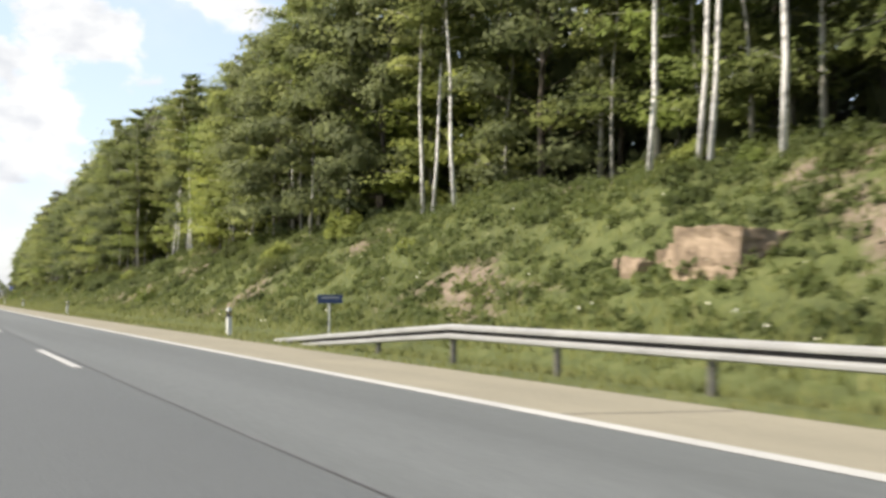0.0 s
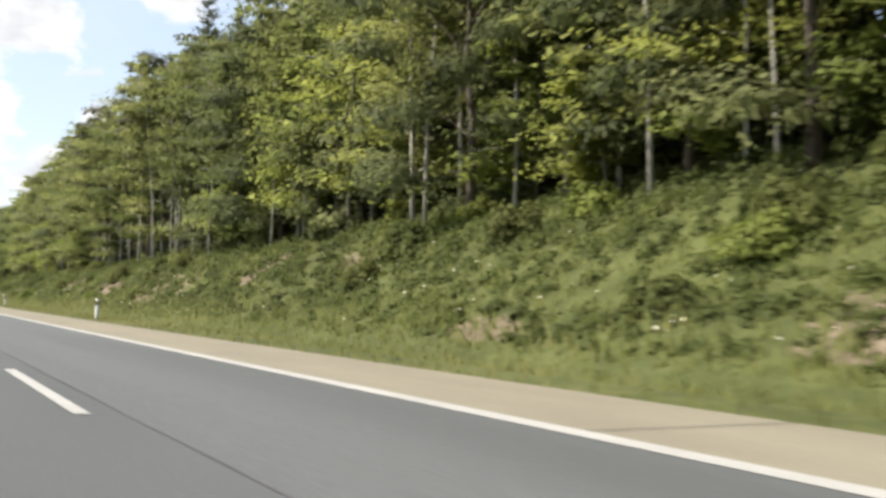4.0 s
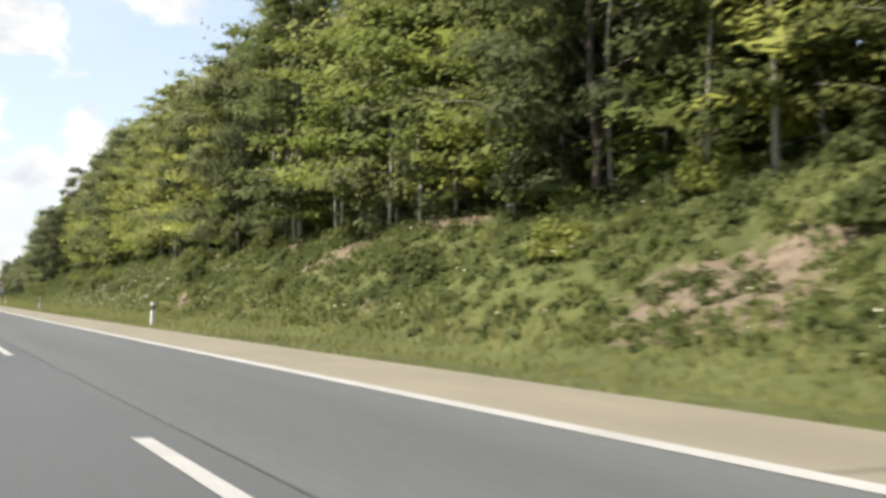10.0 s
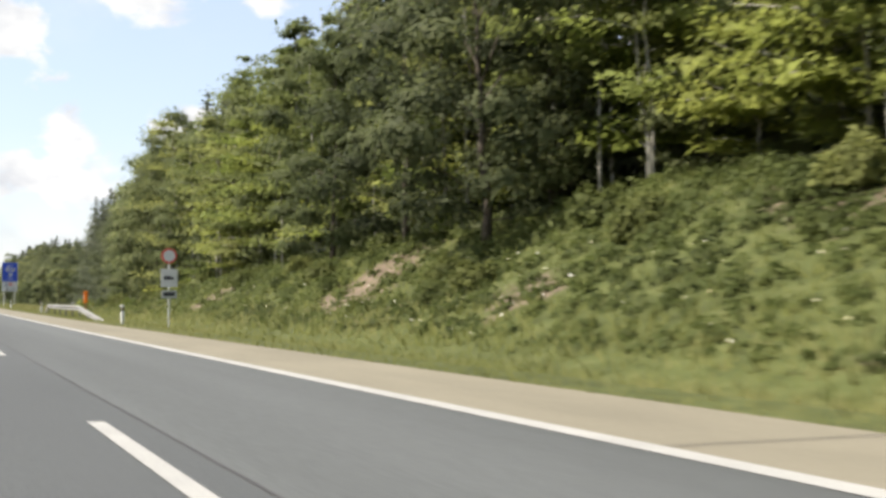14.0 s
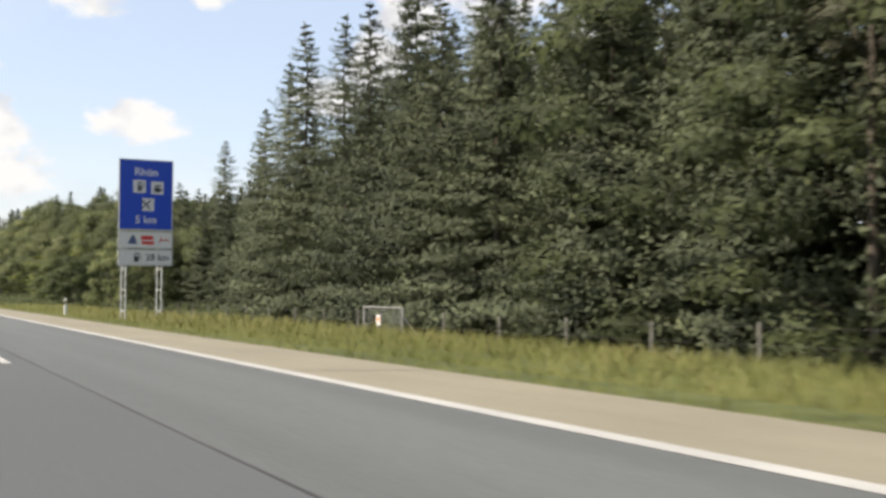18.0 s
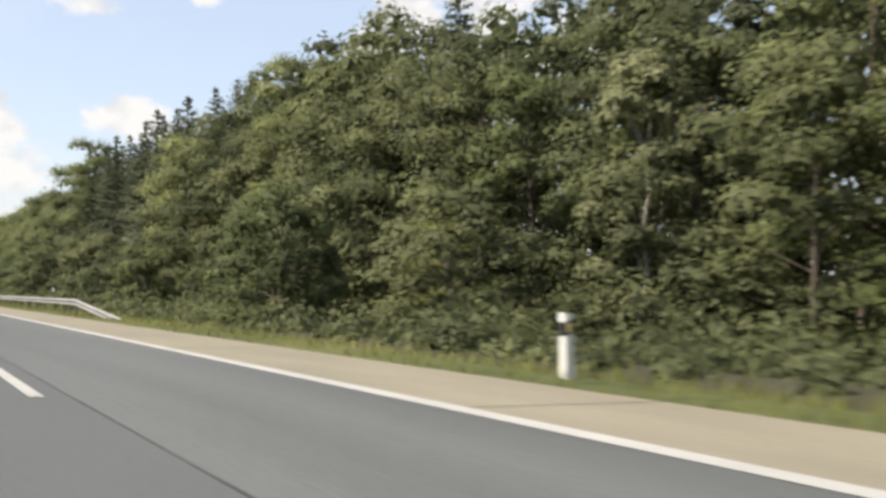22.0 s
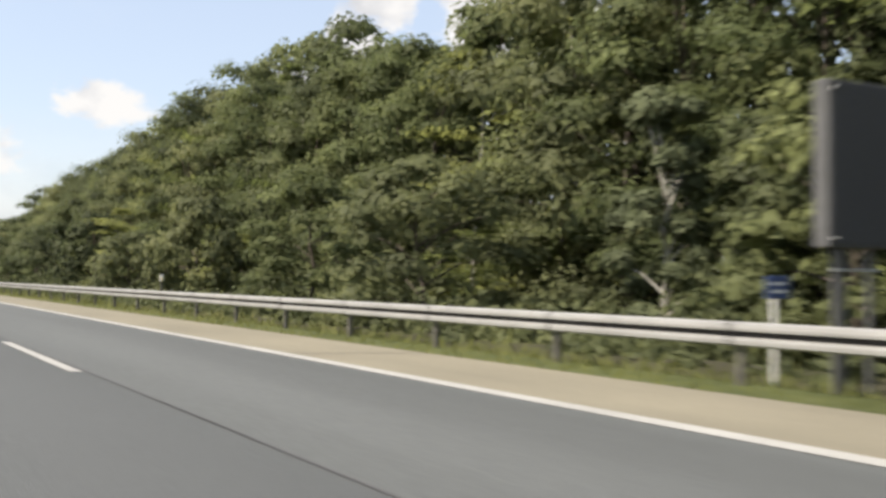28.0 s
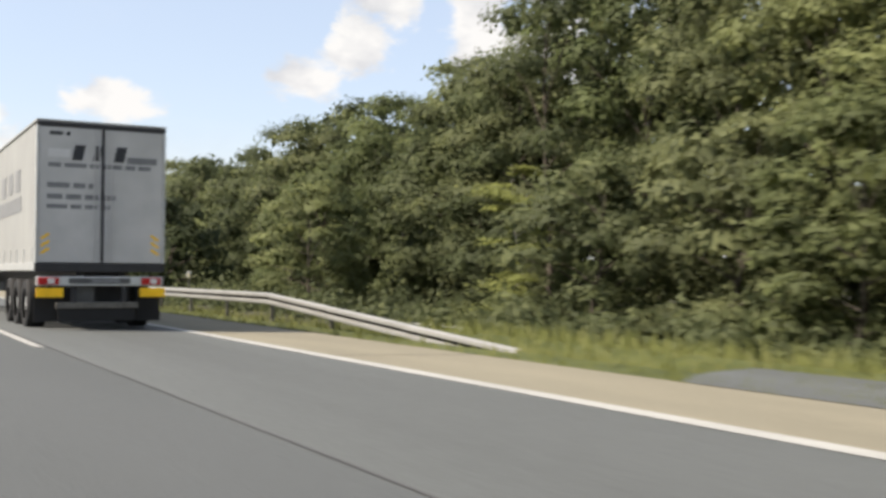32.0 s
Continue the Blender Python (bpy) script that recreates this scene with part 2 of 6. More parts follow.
def ground_material():
    """Verge: green turf on the flat, patches of bare reddish earth on the bank, brown leaf fall under the trees, and a
    strip before them darkened for their shade.
    """
    m = material("verge_turf", ((0.036, 0.044, 0.012), (0.056, 0.068, 0.019), (0.086, 0.094, 0.032)), 1.3, 0.95, bump=0.9, bump_scale=9, big=0.2, big_scale=0.12)
    nt = m.node_tree
    b = nt.nodes["Principled BSDF"]
    turf = b.inputs["Base Color"].links[0].from_socket
    coord = nt.nodes.new("ShaderNodeTexCoord")
    plan = nt.nodes.new("ShaderNodeAttribute")
    plan.attribute_name = "plan"
    sep = nt.nodes.new("ShaderNodeSeparateXYZ")
    nt.links.new(plan.outputs["Vector"], sep.inputs[0])
    patch = node(nt, "ShaderNodeTexNoise", Scale=1.7, Detail=6.0, Roughness=0.65)
    nt.links.new(coord.outputs["Object"], patch.inputs["Vector"])
    worn = nt.nodes.new("ShaderNodeAttribute")
    worn.attribute_name = "bare"
    both = nt.nodes.new("ShaderNodeMath")
    both.operation = "ADD"
    nt.links.new(patch.outputs["Fac"], both.inputs[0])
    nt.links.new(worn.outputs["Fac"], both.inputs[1])
    cut = nt.nodes.new("ShaderNodeMapRange")
    cut.interpolation_type = "SMOOTHSTEP"
    cut.inputs["From Min"].default_value, cut.inputs["From Max"].default_value = 0.38, 0.62
    nt.links.new(both.outputs[0], cut.inputs["Value"])
    tone = node(nt, "ShaderNodeTexNoise", Scale=2.2, Detail=6.0)
    nt.links.new(coord.outputs["Object"], tone.inputs["Vector"])
    ramp = nt.nodes.new("ShaderNodeValToRGB")
    ramp.color_ramp.elements[0].position, ramp.color_ramp.elements[0].color = 0.3, (0.092, 0.069, 0.049, 1)
    ramp.color_ramp.elements[1].position, ramp.color_ramp.elements[1].color = 0.7, (0.182, 0.146, 0.107, 1)
    nt.links.new(tone.outputs["Fac"], ramp.inputs["Fac"])
    mix = nt.nodes.new("ShaderNodeMixRGB")
    nt.links.new(cut.outputs["Result"], mix.inputs["Fac"])
    nt.links.new(turf, mix.inputs["Color1"])
    nt.links.new(ramp.outputs["Color"], mix.inputs["Color2"])
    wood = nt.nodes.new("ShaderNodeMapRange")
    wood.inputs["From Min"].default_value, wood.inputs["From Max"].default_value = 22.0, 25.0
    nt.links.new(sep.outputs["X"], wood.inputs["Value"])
    rim = nt.nodes.new("ShaderNodeMapRange")
    rim.inputs["From Min"].default_value, rim.inputs["From Max"].default_value = 8.35, 7.85
    nt.links.new(sep.outputs["X"], rim.inputs["Value"])
    dry = nt.nodes.new("ShaderNodeMixRGB")
    dry.inputs["Color2"].default_value = (0.20, 0.175, 0.085, 1)
    nt.links.new(rim.outputs["Result"], dry.inputs["Fac"])
    nt.links.new(mix.outputs["Color"], dry.inputs["Color1"])
    # Dark leaf-floor tone with the shade under overhanging branches put into it.
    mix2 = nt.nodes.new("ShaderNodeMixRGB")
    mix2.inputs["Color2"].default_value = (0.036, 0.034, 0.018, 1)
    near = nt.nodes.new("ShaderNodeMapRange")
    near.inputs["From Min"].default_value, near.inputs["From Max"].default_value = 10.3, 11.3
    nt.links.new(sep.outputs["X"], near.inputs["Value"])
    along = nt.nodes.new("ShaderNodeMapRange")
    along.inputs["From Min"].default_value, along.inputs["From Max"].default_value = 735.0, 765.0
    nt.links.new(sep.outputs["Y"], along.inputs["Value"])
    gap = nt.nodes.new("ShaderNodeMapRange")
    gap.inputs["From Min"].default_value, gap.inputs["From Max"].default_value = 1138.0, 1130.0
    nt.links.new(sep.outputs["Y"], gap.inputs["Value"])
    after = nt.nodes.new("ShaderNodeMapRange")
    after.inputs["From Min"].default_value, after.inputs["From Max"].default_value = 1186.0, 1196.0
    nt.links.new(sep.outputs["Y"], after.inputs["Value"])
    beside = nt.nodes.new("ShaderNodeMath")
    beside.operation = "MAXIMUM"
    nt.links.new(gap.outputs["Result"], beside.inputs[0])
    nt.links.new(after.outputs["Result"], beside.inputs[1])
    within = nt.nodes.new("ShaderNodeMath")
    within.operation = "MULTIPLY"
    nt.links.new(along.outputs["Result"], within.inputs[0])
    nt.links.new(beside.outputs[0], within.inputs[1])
    # From y = 735 the strip behind the verge takes this shaded tone too.
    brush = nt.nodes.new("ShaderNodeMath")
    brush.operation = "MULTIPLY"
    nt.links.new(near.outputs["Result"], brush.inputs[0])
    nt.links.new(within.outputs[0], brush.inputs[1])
    litter_and_shade = nt.nodes.new("ShaderNodeMath")
    litter_and_shade.operation = "MAXIMUM"
    nt.links.new(wood.outputs["Result"], litter_and_shade.inputs[0])
    nt.links.new(brush.outputs[0], litter_and_shade.inputs[1])
    nt.links.new(litter_and_shade.outputs[0], mix2.inputs["Fac"])
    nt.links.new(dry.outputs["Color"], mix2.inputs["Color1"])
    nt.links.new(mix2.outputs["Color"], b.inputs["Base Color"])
    return m


def plain(name, color, rough=0.5, metal=0.0, vary=0.12, scale=4.0, bump=0.0):
    lo, hi = [c * (1 - vary) for c in color], [min(1.0, c * (1 + vary)) for c in color]
    return material(name, (lo, hi), scale, rough, metal, bump=bump)


ASPHALT_OLD = material("asphalt_dark", ((0.0590, 0.0640, 0.0650), (0.0860, 0.0925, 0.0940)), 60, 0.85, bump=0.4, bump_scale=90, big=0.10, big_scale=0.25, stretch=(1, 0.25, 1), laid=True)
ASPHALT = material("asphalt_grey", ((0.0715, 0.0775, 0.0770), (0.0990, 0.1065, 0.1060)), 60, 0.85, bump=0.4, bump_scale=90, big=0.16, big_scale=0.55, stretch=(1, 0.05, 1), laid=True)
SHOULDER = material("sandy_paving", ((0.156, 0.142, 0.104), (0.211, 0.194, 0.145)), 35, 0.9, bump=0.35, bump_scale=70, big=0.10, big_scale=0.7, stretch=(1, 0.3, 1), laid=True)
PAINT = material("road_paint", ((0.255, 0.255, 0.240), (0.385, 0.385, 0.365)), 25, 0.7, bump=0.2, bump_scale=80, big=0.10, big_scale=0.8)
TAR = plain("tar_joint", (0.042, 0.041, 0.04), 0.7)
SEAM_TAR = material("tar_seam", ((0.034, 0.034, 0.034), (0.085, 0.086, 0.088)), 0.35, 0.75, detail=3.0)
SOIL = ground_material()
ROCK = material("sandstone", ((0.110, 0.080, 0.055), (0.205, 0.155, 0.105), (0.285, 0.220, 0.152)), 2.2, 0.92, bump=0.8, bump_scale=5, spread=0.12)
STEEL = material("galvanised_steel", ((0.245, 0.245, 0.236), (0.330, 0.330, 0.318)), 3.0, 0.55, 0.25, bump=0.08, bump_scale=20, stretch=(1, 0.3, 1))
STEEL_DARK = material("weathered_steel", ((0.10, 0.095, 0.085), (0.19, 0.18, 0.16)), 8, 0.6, 0.6, bump=0.2)
WHITE = plain("white_plastic", (0.568, 0.568, 0.542), 0.45, vary=0.05)
BLACK = plain("black_plastic", (0.02, 0.02, 0.02), 0.4)
REFLECTOR = plain("amber_reflector", (0.75, 0.62, 0.30), 0.2)
BARK = material("dark_bark", ((0.045, 0.037, 0.03), (0.10, 0.085, 0.065)), 6, 0.95, bump=0.8, bump_scale=14, stretch=(1, 1, 0.3))
BARK_GREY = material("grey_beech_bark", ((0.19, 0.185, 0.16), (0.34, 0.33, 0.29)), 5, 0.9, bump=0.4, bump_scale=12, stretch=(1, 1, 0.3))
BARK_WHITE = material("white_birch_bark", ((0.12, 0.115, 0.11), (0.64, 0.62, 0.58), (0.74, 0.72, 0.68)), 3.5, 0.8, bump=0.3, bump_scale=12, stretch=(1, 1, 1.6))
LEAF = leaf_material("beech_leaves", (0.082, 0.097, 0.034), (0.138, 0.162, 0.054), (0.240, 0.272, 0.088), spread=0.34, through=0.55)
LEAF_LINDEN = leaf_material("linden_leaves", (0.066, 0.079, 0.037), (0.112, 0.132, 0.057), (0.198, 0.228, 0.094), spread=0.34, through=0.5)
LEAF_BRIGHT = leaf_material("young_maple_leaves", (0.112, 0.134, 0.036), (0.190, 0.226, 0.056), (0.290, 0.332, 0.086), through=0.5)
LEAF_OAK = leaf_material("oak_leaves", (0.054, 0.064, 0.034), (0.092, 0.108, 0.052), (0.165, 0.186, 0.083), spread=0.34, through=0.5)
LEAF_PALE = leaf_material("willow_leaves", (0.090, 0.104, 0.058), (0.146, 0.165, 0.088), (0.225, 0.246, 0.135), through=0.45)
NEEDLES = leaf_material("spruce_needles", (0.040, 0.048, 0.030), (0.065, 0.078, 0.045), (0.118, 0.136, 0.073), through=0.3, hue=0.01)
PINE = leaf_material("pine_needles", (0.044, 0.044, 0.029), (0.073, 0.075, 0.047), (0.125, 0.126, 0.074), through=0.3, hue=0.01)
SHRUB = leaf_material("broom_and_bramble_leaves", (0.066, 0.078, 0.027), (0.108, 0.128, 0.040), (0.176, 0.196, 0.062), patch=0.25, through=0.5)
STRAW = leaf_material("seeding_grass", (0.082, 0.090, 0.026), (0.128, 0.130, 0.042), (0.200, 0.180, 0.072), patch=0.3, through=0.4)
GRASS = leaf_material("verge_grass_blades", (0.060, 0.073, 0.020), (0.090, 0.105, 0.029), (0.142, 0.146, 0.055), patch=0.12, through=0.35)


# ---- building helpers ----
def mesh_from(name, verts, faces, mat, smooth=False):
    me = bpy.data.meshes.new(name)
    me.from_pydata([tuple(v) for v in verts], [], [tuple(f) for f in faces])
    me.materials.append(mat)
    if smooth:
        me.polygons.foreach_set("use_smooth", [True] * len(me.polygons))
    me.update()
    return me


def part(name, bm, mat, parent=None, label="", smooth=False):
    me = bpy.data.meshes.new(name)
    bm.normal_update()
    bm.to_mesh(me)
    bm.free()
    me.materials.append(mat)
    if smooth:
        me.polygons.foreach_set("use_smooth", [True] * len(me.polygons))
    ob = new(name, me)
    ob.parent = parent
    return tagged(ob, label) if label else ob


def child(name, me, parent, label="", m=None):
    ob = new(name, me)
    ob.parent = parent
    if m is not None:
        ob.matrix_basis = m
    return tagged(ob, label) if label else ob


def box(bm, x0, x1, y0, y1, z0, z1, bevel=0.0, m=None):
    """A box added to bm, its edges bevelled."""
    vs = [bm.verts.new((x, y, z)) for z in (z0, z1) for y in (y0, y1) for x in (x0, x1)]
    fs = [bm.faces.new([vs[i] for i in f]) for f in ((0, 2, 3, 1), (4, 5, 7, 6), (0, 1, 5, 4), (2, 6, 7, 3), (0, 4, 6, 2), (1, 3, 7, 5))]
    if bevel:
        edges = list({e for f in fs for e in f.edges})
        done = bmesh.ops.bevel(bm, geom=edges, offset=bevel, segments=2, affect="EDGES", profile=0.6)
        vs = list({v for f in done["faces"] for v in f.verts} | {v for v in vs if v.is_valid})
    if m is not None:
        bmesh.ops.transform(bm, matrix=m, verts=vs)
    return bm


def boxed(*args, **kw):
    return box(bmesh.new(), *args, **kw)


def tube(bm, points, radii, sides=8, cap=True):
    """A tapered tube along points."""
    rings = []
    for i, p in enumerate(points):
        p = Vector(p)
        a, b = Vector(points[max(0, i - 1)]), Vector(points[min(len(points) - 1, i + 1)])
        d = (b - a).normalized()
        u = d.cross(Vector((0, 1, 0)) if abs(d.y) < 0.9 else Vector((1, 0, 0))).normalized()
        w = d.cross(u)
        rings.append([bm.verts.new(p + radii[i] * (math.cos(k * math.tau / sides) * u + math.sin(k * math.tau / sides) * w)) for k in range(sides)])
    for r0, r1 in zip(rings, rings[1:]):
        for k in range(sides):
            bm.faces.new((r0[k], r0[(k + 1) % sides], r1[(k + 1) % sides], r1[k]))
    if cap:
        bm.faces.new(rings[0][::-1])
        bm.faces.new(rings[-1])
    return bm


def strip(xs, y0, y1, lift, step=8.0):
    """A road strip between two lateral places, following the crossfall."""
    verts, faces = [], []
    n = max(1, int((y1 - y0) / step))
    for i in range(n + 1):
        y = y0 + (y1 - y0) * i / n
        for x in xs:
            x = x(y) if callable(x) else x
            verts.append((x, y, road_z(x) + lift))
    for i in range(n):
        for j in range(len(xs) - 1):
            a = i * len(xs) + j
            faces.append((a, a + 1, a + len(xs) + 1, a + len(xs)))
    return verts, faces


# ---- the lie of the land: x across the road to the right, y along it ----
FALL = 0.025


def road_z(x):
    return -FALL * x


def smooth(a, b, v):
    u = min(1.0, max(0.0, (v - a) / (b - a)))
    return u * u * (3 - 2 * u)


def table(v, rows):
    for (a, p), (b, q) in zip(rows, rows[1:]):
        if v <= b:
            return p + (q - p) * smooth(a, b, v) if v > a else p
    return rows[-1][1]


CREST = ((-60, 6.6), (60, 6.2), (120, 5.3), (220, 4.5), (300, 4.8), (400, 4.9), (500, 4.9), (545, 3.6), (575, 1.5), (598, 0.6), (622, 0.0), (2000, 0.0))
CREST_X = ((-60, 23.5), (60, 22.5), (130, 21.5), (400, 20.5), (490, 21.0), (600, 22.0), (2000, 22.0))
FOREST_X = ((-60, 23.0), (10, 23.2), (16, 25.4), (44, 25.2), (50, 22.6), (60, 22.0), (86, 21.8), (93, 24.4), (111, 24.2), (118, 21.4), (130, 21.0), (400, 20.0), (500, 21.5), (570, 22.5), (600, 23.0), (625, 25.0), (645, 27.0), (665, 30.0), (690, 33.5), (704, 36.2), (730, 36.4), (750, 34.6), (768, 30.5), (800, 29.0), (850, 24.5), (900, 21.5), (930, 21.5), (970, 24.0), (1080, 26.0), (1120, 28.0), (1220, 30.0), (2000, 30.0))


HOLLOW = ((620, 0.0), (690, 1.6), (760, 1.6), (820, 0.7), (2000, 0.7))


def ground(x, y):
    base = road_z(min(x, 30.0) if x > -15 else -15)
    if x <= 9.8:
        return base - 0.06
    foot = 11.6
    crest, top = table(y, CREST_X), table(y, CREST)
    u = (x - foot) / (crest - foot)
    rough = noise.noise(Vector((x * 0.22, y * 0.16, 3.0))) * 0.55 + noise.noise(Vector((x * 0.7, y * 0.6, 9.0))) * 0.22
    ditch = -0.16 * math.exp(-((x - 10.9) / 0.8) ** 2)
    base -= 0.75 * smooth(12.0, 20.0, x) * smooth(615, 650, y) + smooth(21.5, 33.0, x) * table(y, HOLLOW)
    if u <= 0:
        return base - 0.05 + ditch + 0.06 * rough
    rise = top * (smooth(-0.12, 1.12, u) if u < 1 else 1.0) + min(40.0, max(0.0, x - crest - 1.0)) * 0.30 * min(1.0, top / 4)
    return base - 0.05 + ditch + rise + rough * min(1.0, u * 2.5) * min(1.0, 0.15 + top / 4)


# where the earth lies bare: x, y and half widths across and along
PATCHES = ((14.9, 82, 1.7, 6.0), (14.2, 94, 1.1, 4.5), (20.6, 83, 1.5, 8.0), (20.4, 120, 1.6, 11), (13.5, 106, 0.9, 4.0), (17.8, 76, 1.6, 5.0),
           (16.5, 196, 1.5, 6.0), (13.5, 192, 0.8, 5.0), (16.2, 240, 1.5, 6.0), (15.3, 215, 1.6, 7.0), (15.5, 265, 1.4, 5.0), (19.2, 268, 1.2, 6.0), (14.3, 280, 1.2, 4.5),
           (19.4, 286, 1.2, 7.0), (13.6, 298, 0.8, 8.0), (15.9, 335, 1.3, 4.0), (19.0, 337, 1.1, 4.0), (19.2, 371, 1.0, 5.0), (19.2, 395, 1.1, 9.0), (13.9, 394, 0.8, 3.5),
           (19.1, 411, 1.1, 5.0), (16.2, 471, 1.4, 4.0), (15.4, 553, 1.2, 5.0), (15.4, 566, 1.2, 4.5))


def bare(x, y):
    """Above nought the earth shows through, about one in the heart of a patch."""
    best = -1.0
    if 12.0 < x < 23.0:
        for px, py, rx, ry in PATCHES:
            if abs(y - py) < 1.6 * ry:
                best = max(best, 0.9 - math.hypot((x - px) / rx, (y - py) / ry))
        best += 0.75 * noise.noise(Vector((x * 0.55, y * 0.45, 21.0))) + 0.45 * noise.noise(Vector((x * 1.3, y * 1.1, 5.0)))
        best = max(best, 1.3 * noise.noise(Vector((x * 0.24, y * 0.17, 40.0))) - 0.38)
    return max(-1.0, best)


def build_ground():
    xs = [-2500, -600, -120, -40, -15, -8, 0, 7, 7.7] + [8.2 + 0.7 * i for i in range(24)] + [26, 28, 30, 32, 34, 37, 45, 70, 150, 600, 2500]
    ys = [-1500, -300, -80] + [-40 + 1.25 * i for i in range(560)] + [665 + 8 * i for i in range(100)] + [1500, 1700, 2200, 4000]
    verts = [(x, y, ground(x, y)) for y in ys for x in xs]
    w = len(xs)
    faces = [(j * w + i, j * w + i + 1, (j + 1) * w + i + 1, (j + 1) * w + i) for j in range(len(ys) - 1) for i in range(w - 1)]
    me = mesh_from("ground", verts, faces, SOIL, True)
    worn = me.attributes.new("bare", "FLOAT", "POINT")
    worn.data.foreach_set("value", [bare(x, y) for x, y, z in verts])
    ob = new("ground", me)
    tagged(ob, "grassy verge and wooded bank beside the motorway", "ground", kind="structure")


build_ground()


# ---- the road ----
ROAD = (-120.0, 1900.0)
EDGE, DASH, PAVED = 5.25, 1.70, 7.80
SEAM_LINE = ((-120, 1.86), (0, 1.86), (66, 2.04), (340, 2.08), (660, 2.07), (780, 2.02), (856, 2.09), (1012, 1.82), (1090, 1.86), (1170, 1.84), (1900, 1.84))


def seam(y):
    return table(y, SEAM_LINE)




def flat_thing(name, xs, y0, y1, lift, mat, label, category, parent=None):
    ob = new(name, mesh_from(name, *strip(xs, y0, y1, lift), mat))
    if parent is None:
        tagged(ob, label, category, kind="structure")
    else:
        ob.parent = parent
    return ob


road = flat_thing("road", (-9.5, -4, seam), *ROAD, 0.0, ASPHALT_OLD, "dark grey asphalt overtaking lanes of a motorway", "road")
flat_thing("road_lane", (seam, 3.6, EDGE + 0.16), *ROAD, 0.002, ASPHALT, "lighter grey asphalt right-hand lane of a motorway", "road")
shoulder = flat_thing("road_shoulder", (EDGE + 0.15, 6.5, PAVED), *ROAD, 0.004, SHOULDER, "sandy beige paved hard shoulder beside the lane", "hard shoulder")
flat_thing("tar_seam", (lambda y: seam(y) - 0.015, lambda y: seam(y) + 0.015), *ROAD, 0.006, SEAM_TAR, "dark tar seam between two asphalt lanes", "road seam")
flat_thing("edge_line", (EDGE - 0.14, EDGE + 0.14), *ROAD, 0.009, PAINT, "solid white edge line painted beside the hard shoulder", "road marking")


def build_dashes():
    me = mesh_from("lane_dash", *strip((-0.075, 0.075), 0, 6, 0), PAINT)
    first = 11.34 - 18 * 8
    for k in range(112):
        ob = new("lane_dash", me)
        ob.matrix_basis = pose(DASH, first + 18 * k, road_z(DASH) + 0.008, 0, 1.43)
        tagged(ob, "white painted lane dash on dark asphalt", "road marking", "lane dashes", "structure")


build_dashes()


def build_joints():
    """Narrow dark joints across the hard shoulder."""
    me = mesh_from("joint", *strip((EDGE + 0.16, PAVED - 0.02), -0.02, 0.02, 0.0065), TAR)
    for k in range(105):
        ob = new("joint", me)
        ob.parent = shoulder
        ob.matrix_basis = pose(0, -9.0 + 12.0 * k + 0.7 * math.sin(k * 2.1), 0, 0, 0, 0.0)


build_joints()


# ---- marker posts ----
def marker_post(height=1.0):
    post = new("marker_post")
    bm = bmesh.new()
    profile = ((-0.095, 0.06), (0.0, 0.075), (0.095, 0.06), (0.070, -0.06), (-0.070, -0.06))
    rings = []
    for z, slope in ((0, 0), (height, 0.05)):
        rings.append([bm.verts.new((x, y, z - slope * (x + 0.06) * 4 * (z > 0))) for x, y in profile])
    n = len(profile)
    for k in range(n):
        bm.faces.new((rings[0][k], rings[0][(k + 1) % n], rings[1][(k + 1) % n], rings[1][k]))
    bm.faces.new(rings[0][::-1])
    bm.faces.new(rings[1])
    bmesh.ops.recalc_face_normals(bm, faces=bm.faces)
    part("body", bm, WHITE, post)
    z0 = height - 0.32
    bm = bmesh.new()
    rings = [[bm.verts.new((x * 1.06, y * 1.06, z0 + dz + (x + 0.075) * 0.25)) for x, y in profile] for dz in (-0.02, 0.18)]
    for k in range(n):
        bm.faces.new((rings[0][k], rings[0][(k + 1) % n], rings[1][(k + 1) % n], rings[1][k]))
    bm.faces.new(rings[0][::-1])
    bm.faces.new(rings[1])
    bmesh.ops.recalc_face_normals(bm, faces=bm.faces)
    part("band", bm, BLACK, post, "slanted black band")
    part("reflector", boxed(-0.022, 0.022, -0.074, -0.062, z0 + 0.03, z0 + 0.17, bevel=0.004), REFLECTOR, post, "pale amber reflector")
    return tagged(post, "white plastic marker post with a slanted black band in the grass", "marker post", "marker posts along the verge")


def short_marker():
    post = new("rail_marker")
    part("body", boxed(-0.03, 0.03, -0.02, 0.02, 0.0, 0.5, bevel=0.008), STEEL_DARK, post, "dark steel bracket")
    part("cap", boxed(-0.065, 0.065, -0.04, 0.04, 0.42, 0.66, bevel=0.02), WHITE, post)
    part("reflector", boxed(-0.03, 0.03, -0.056, -0.044, 0.42, 0.56, bevel=0.004), REFLECTOR, post, "pale amber reflector")
    return tagged(post, "short white marker standing behind the crash barrier", "marker post", "short markers on the barrier")


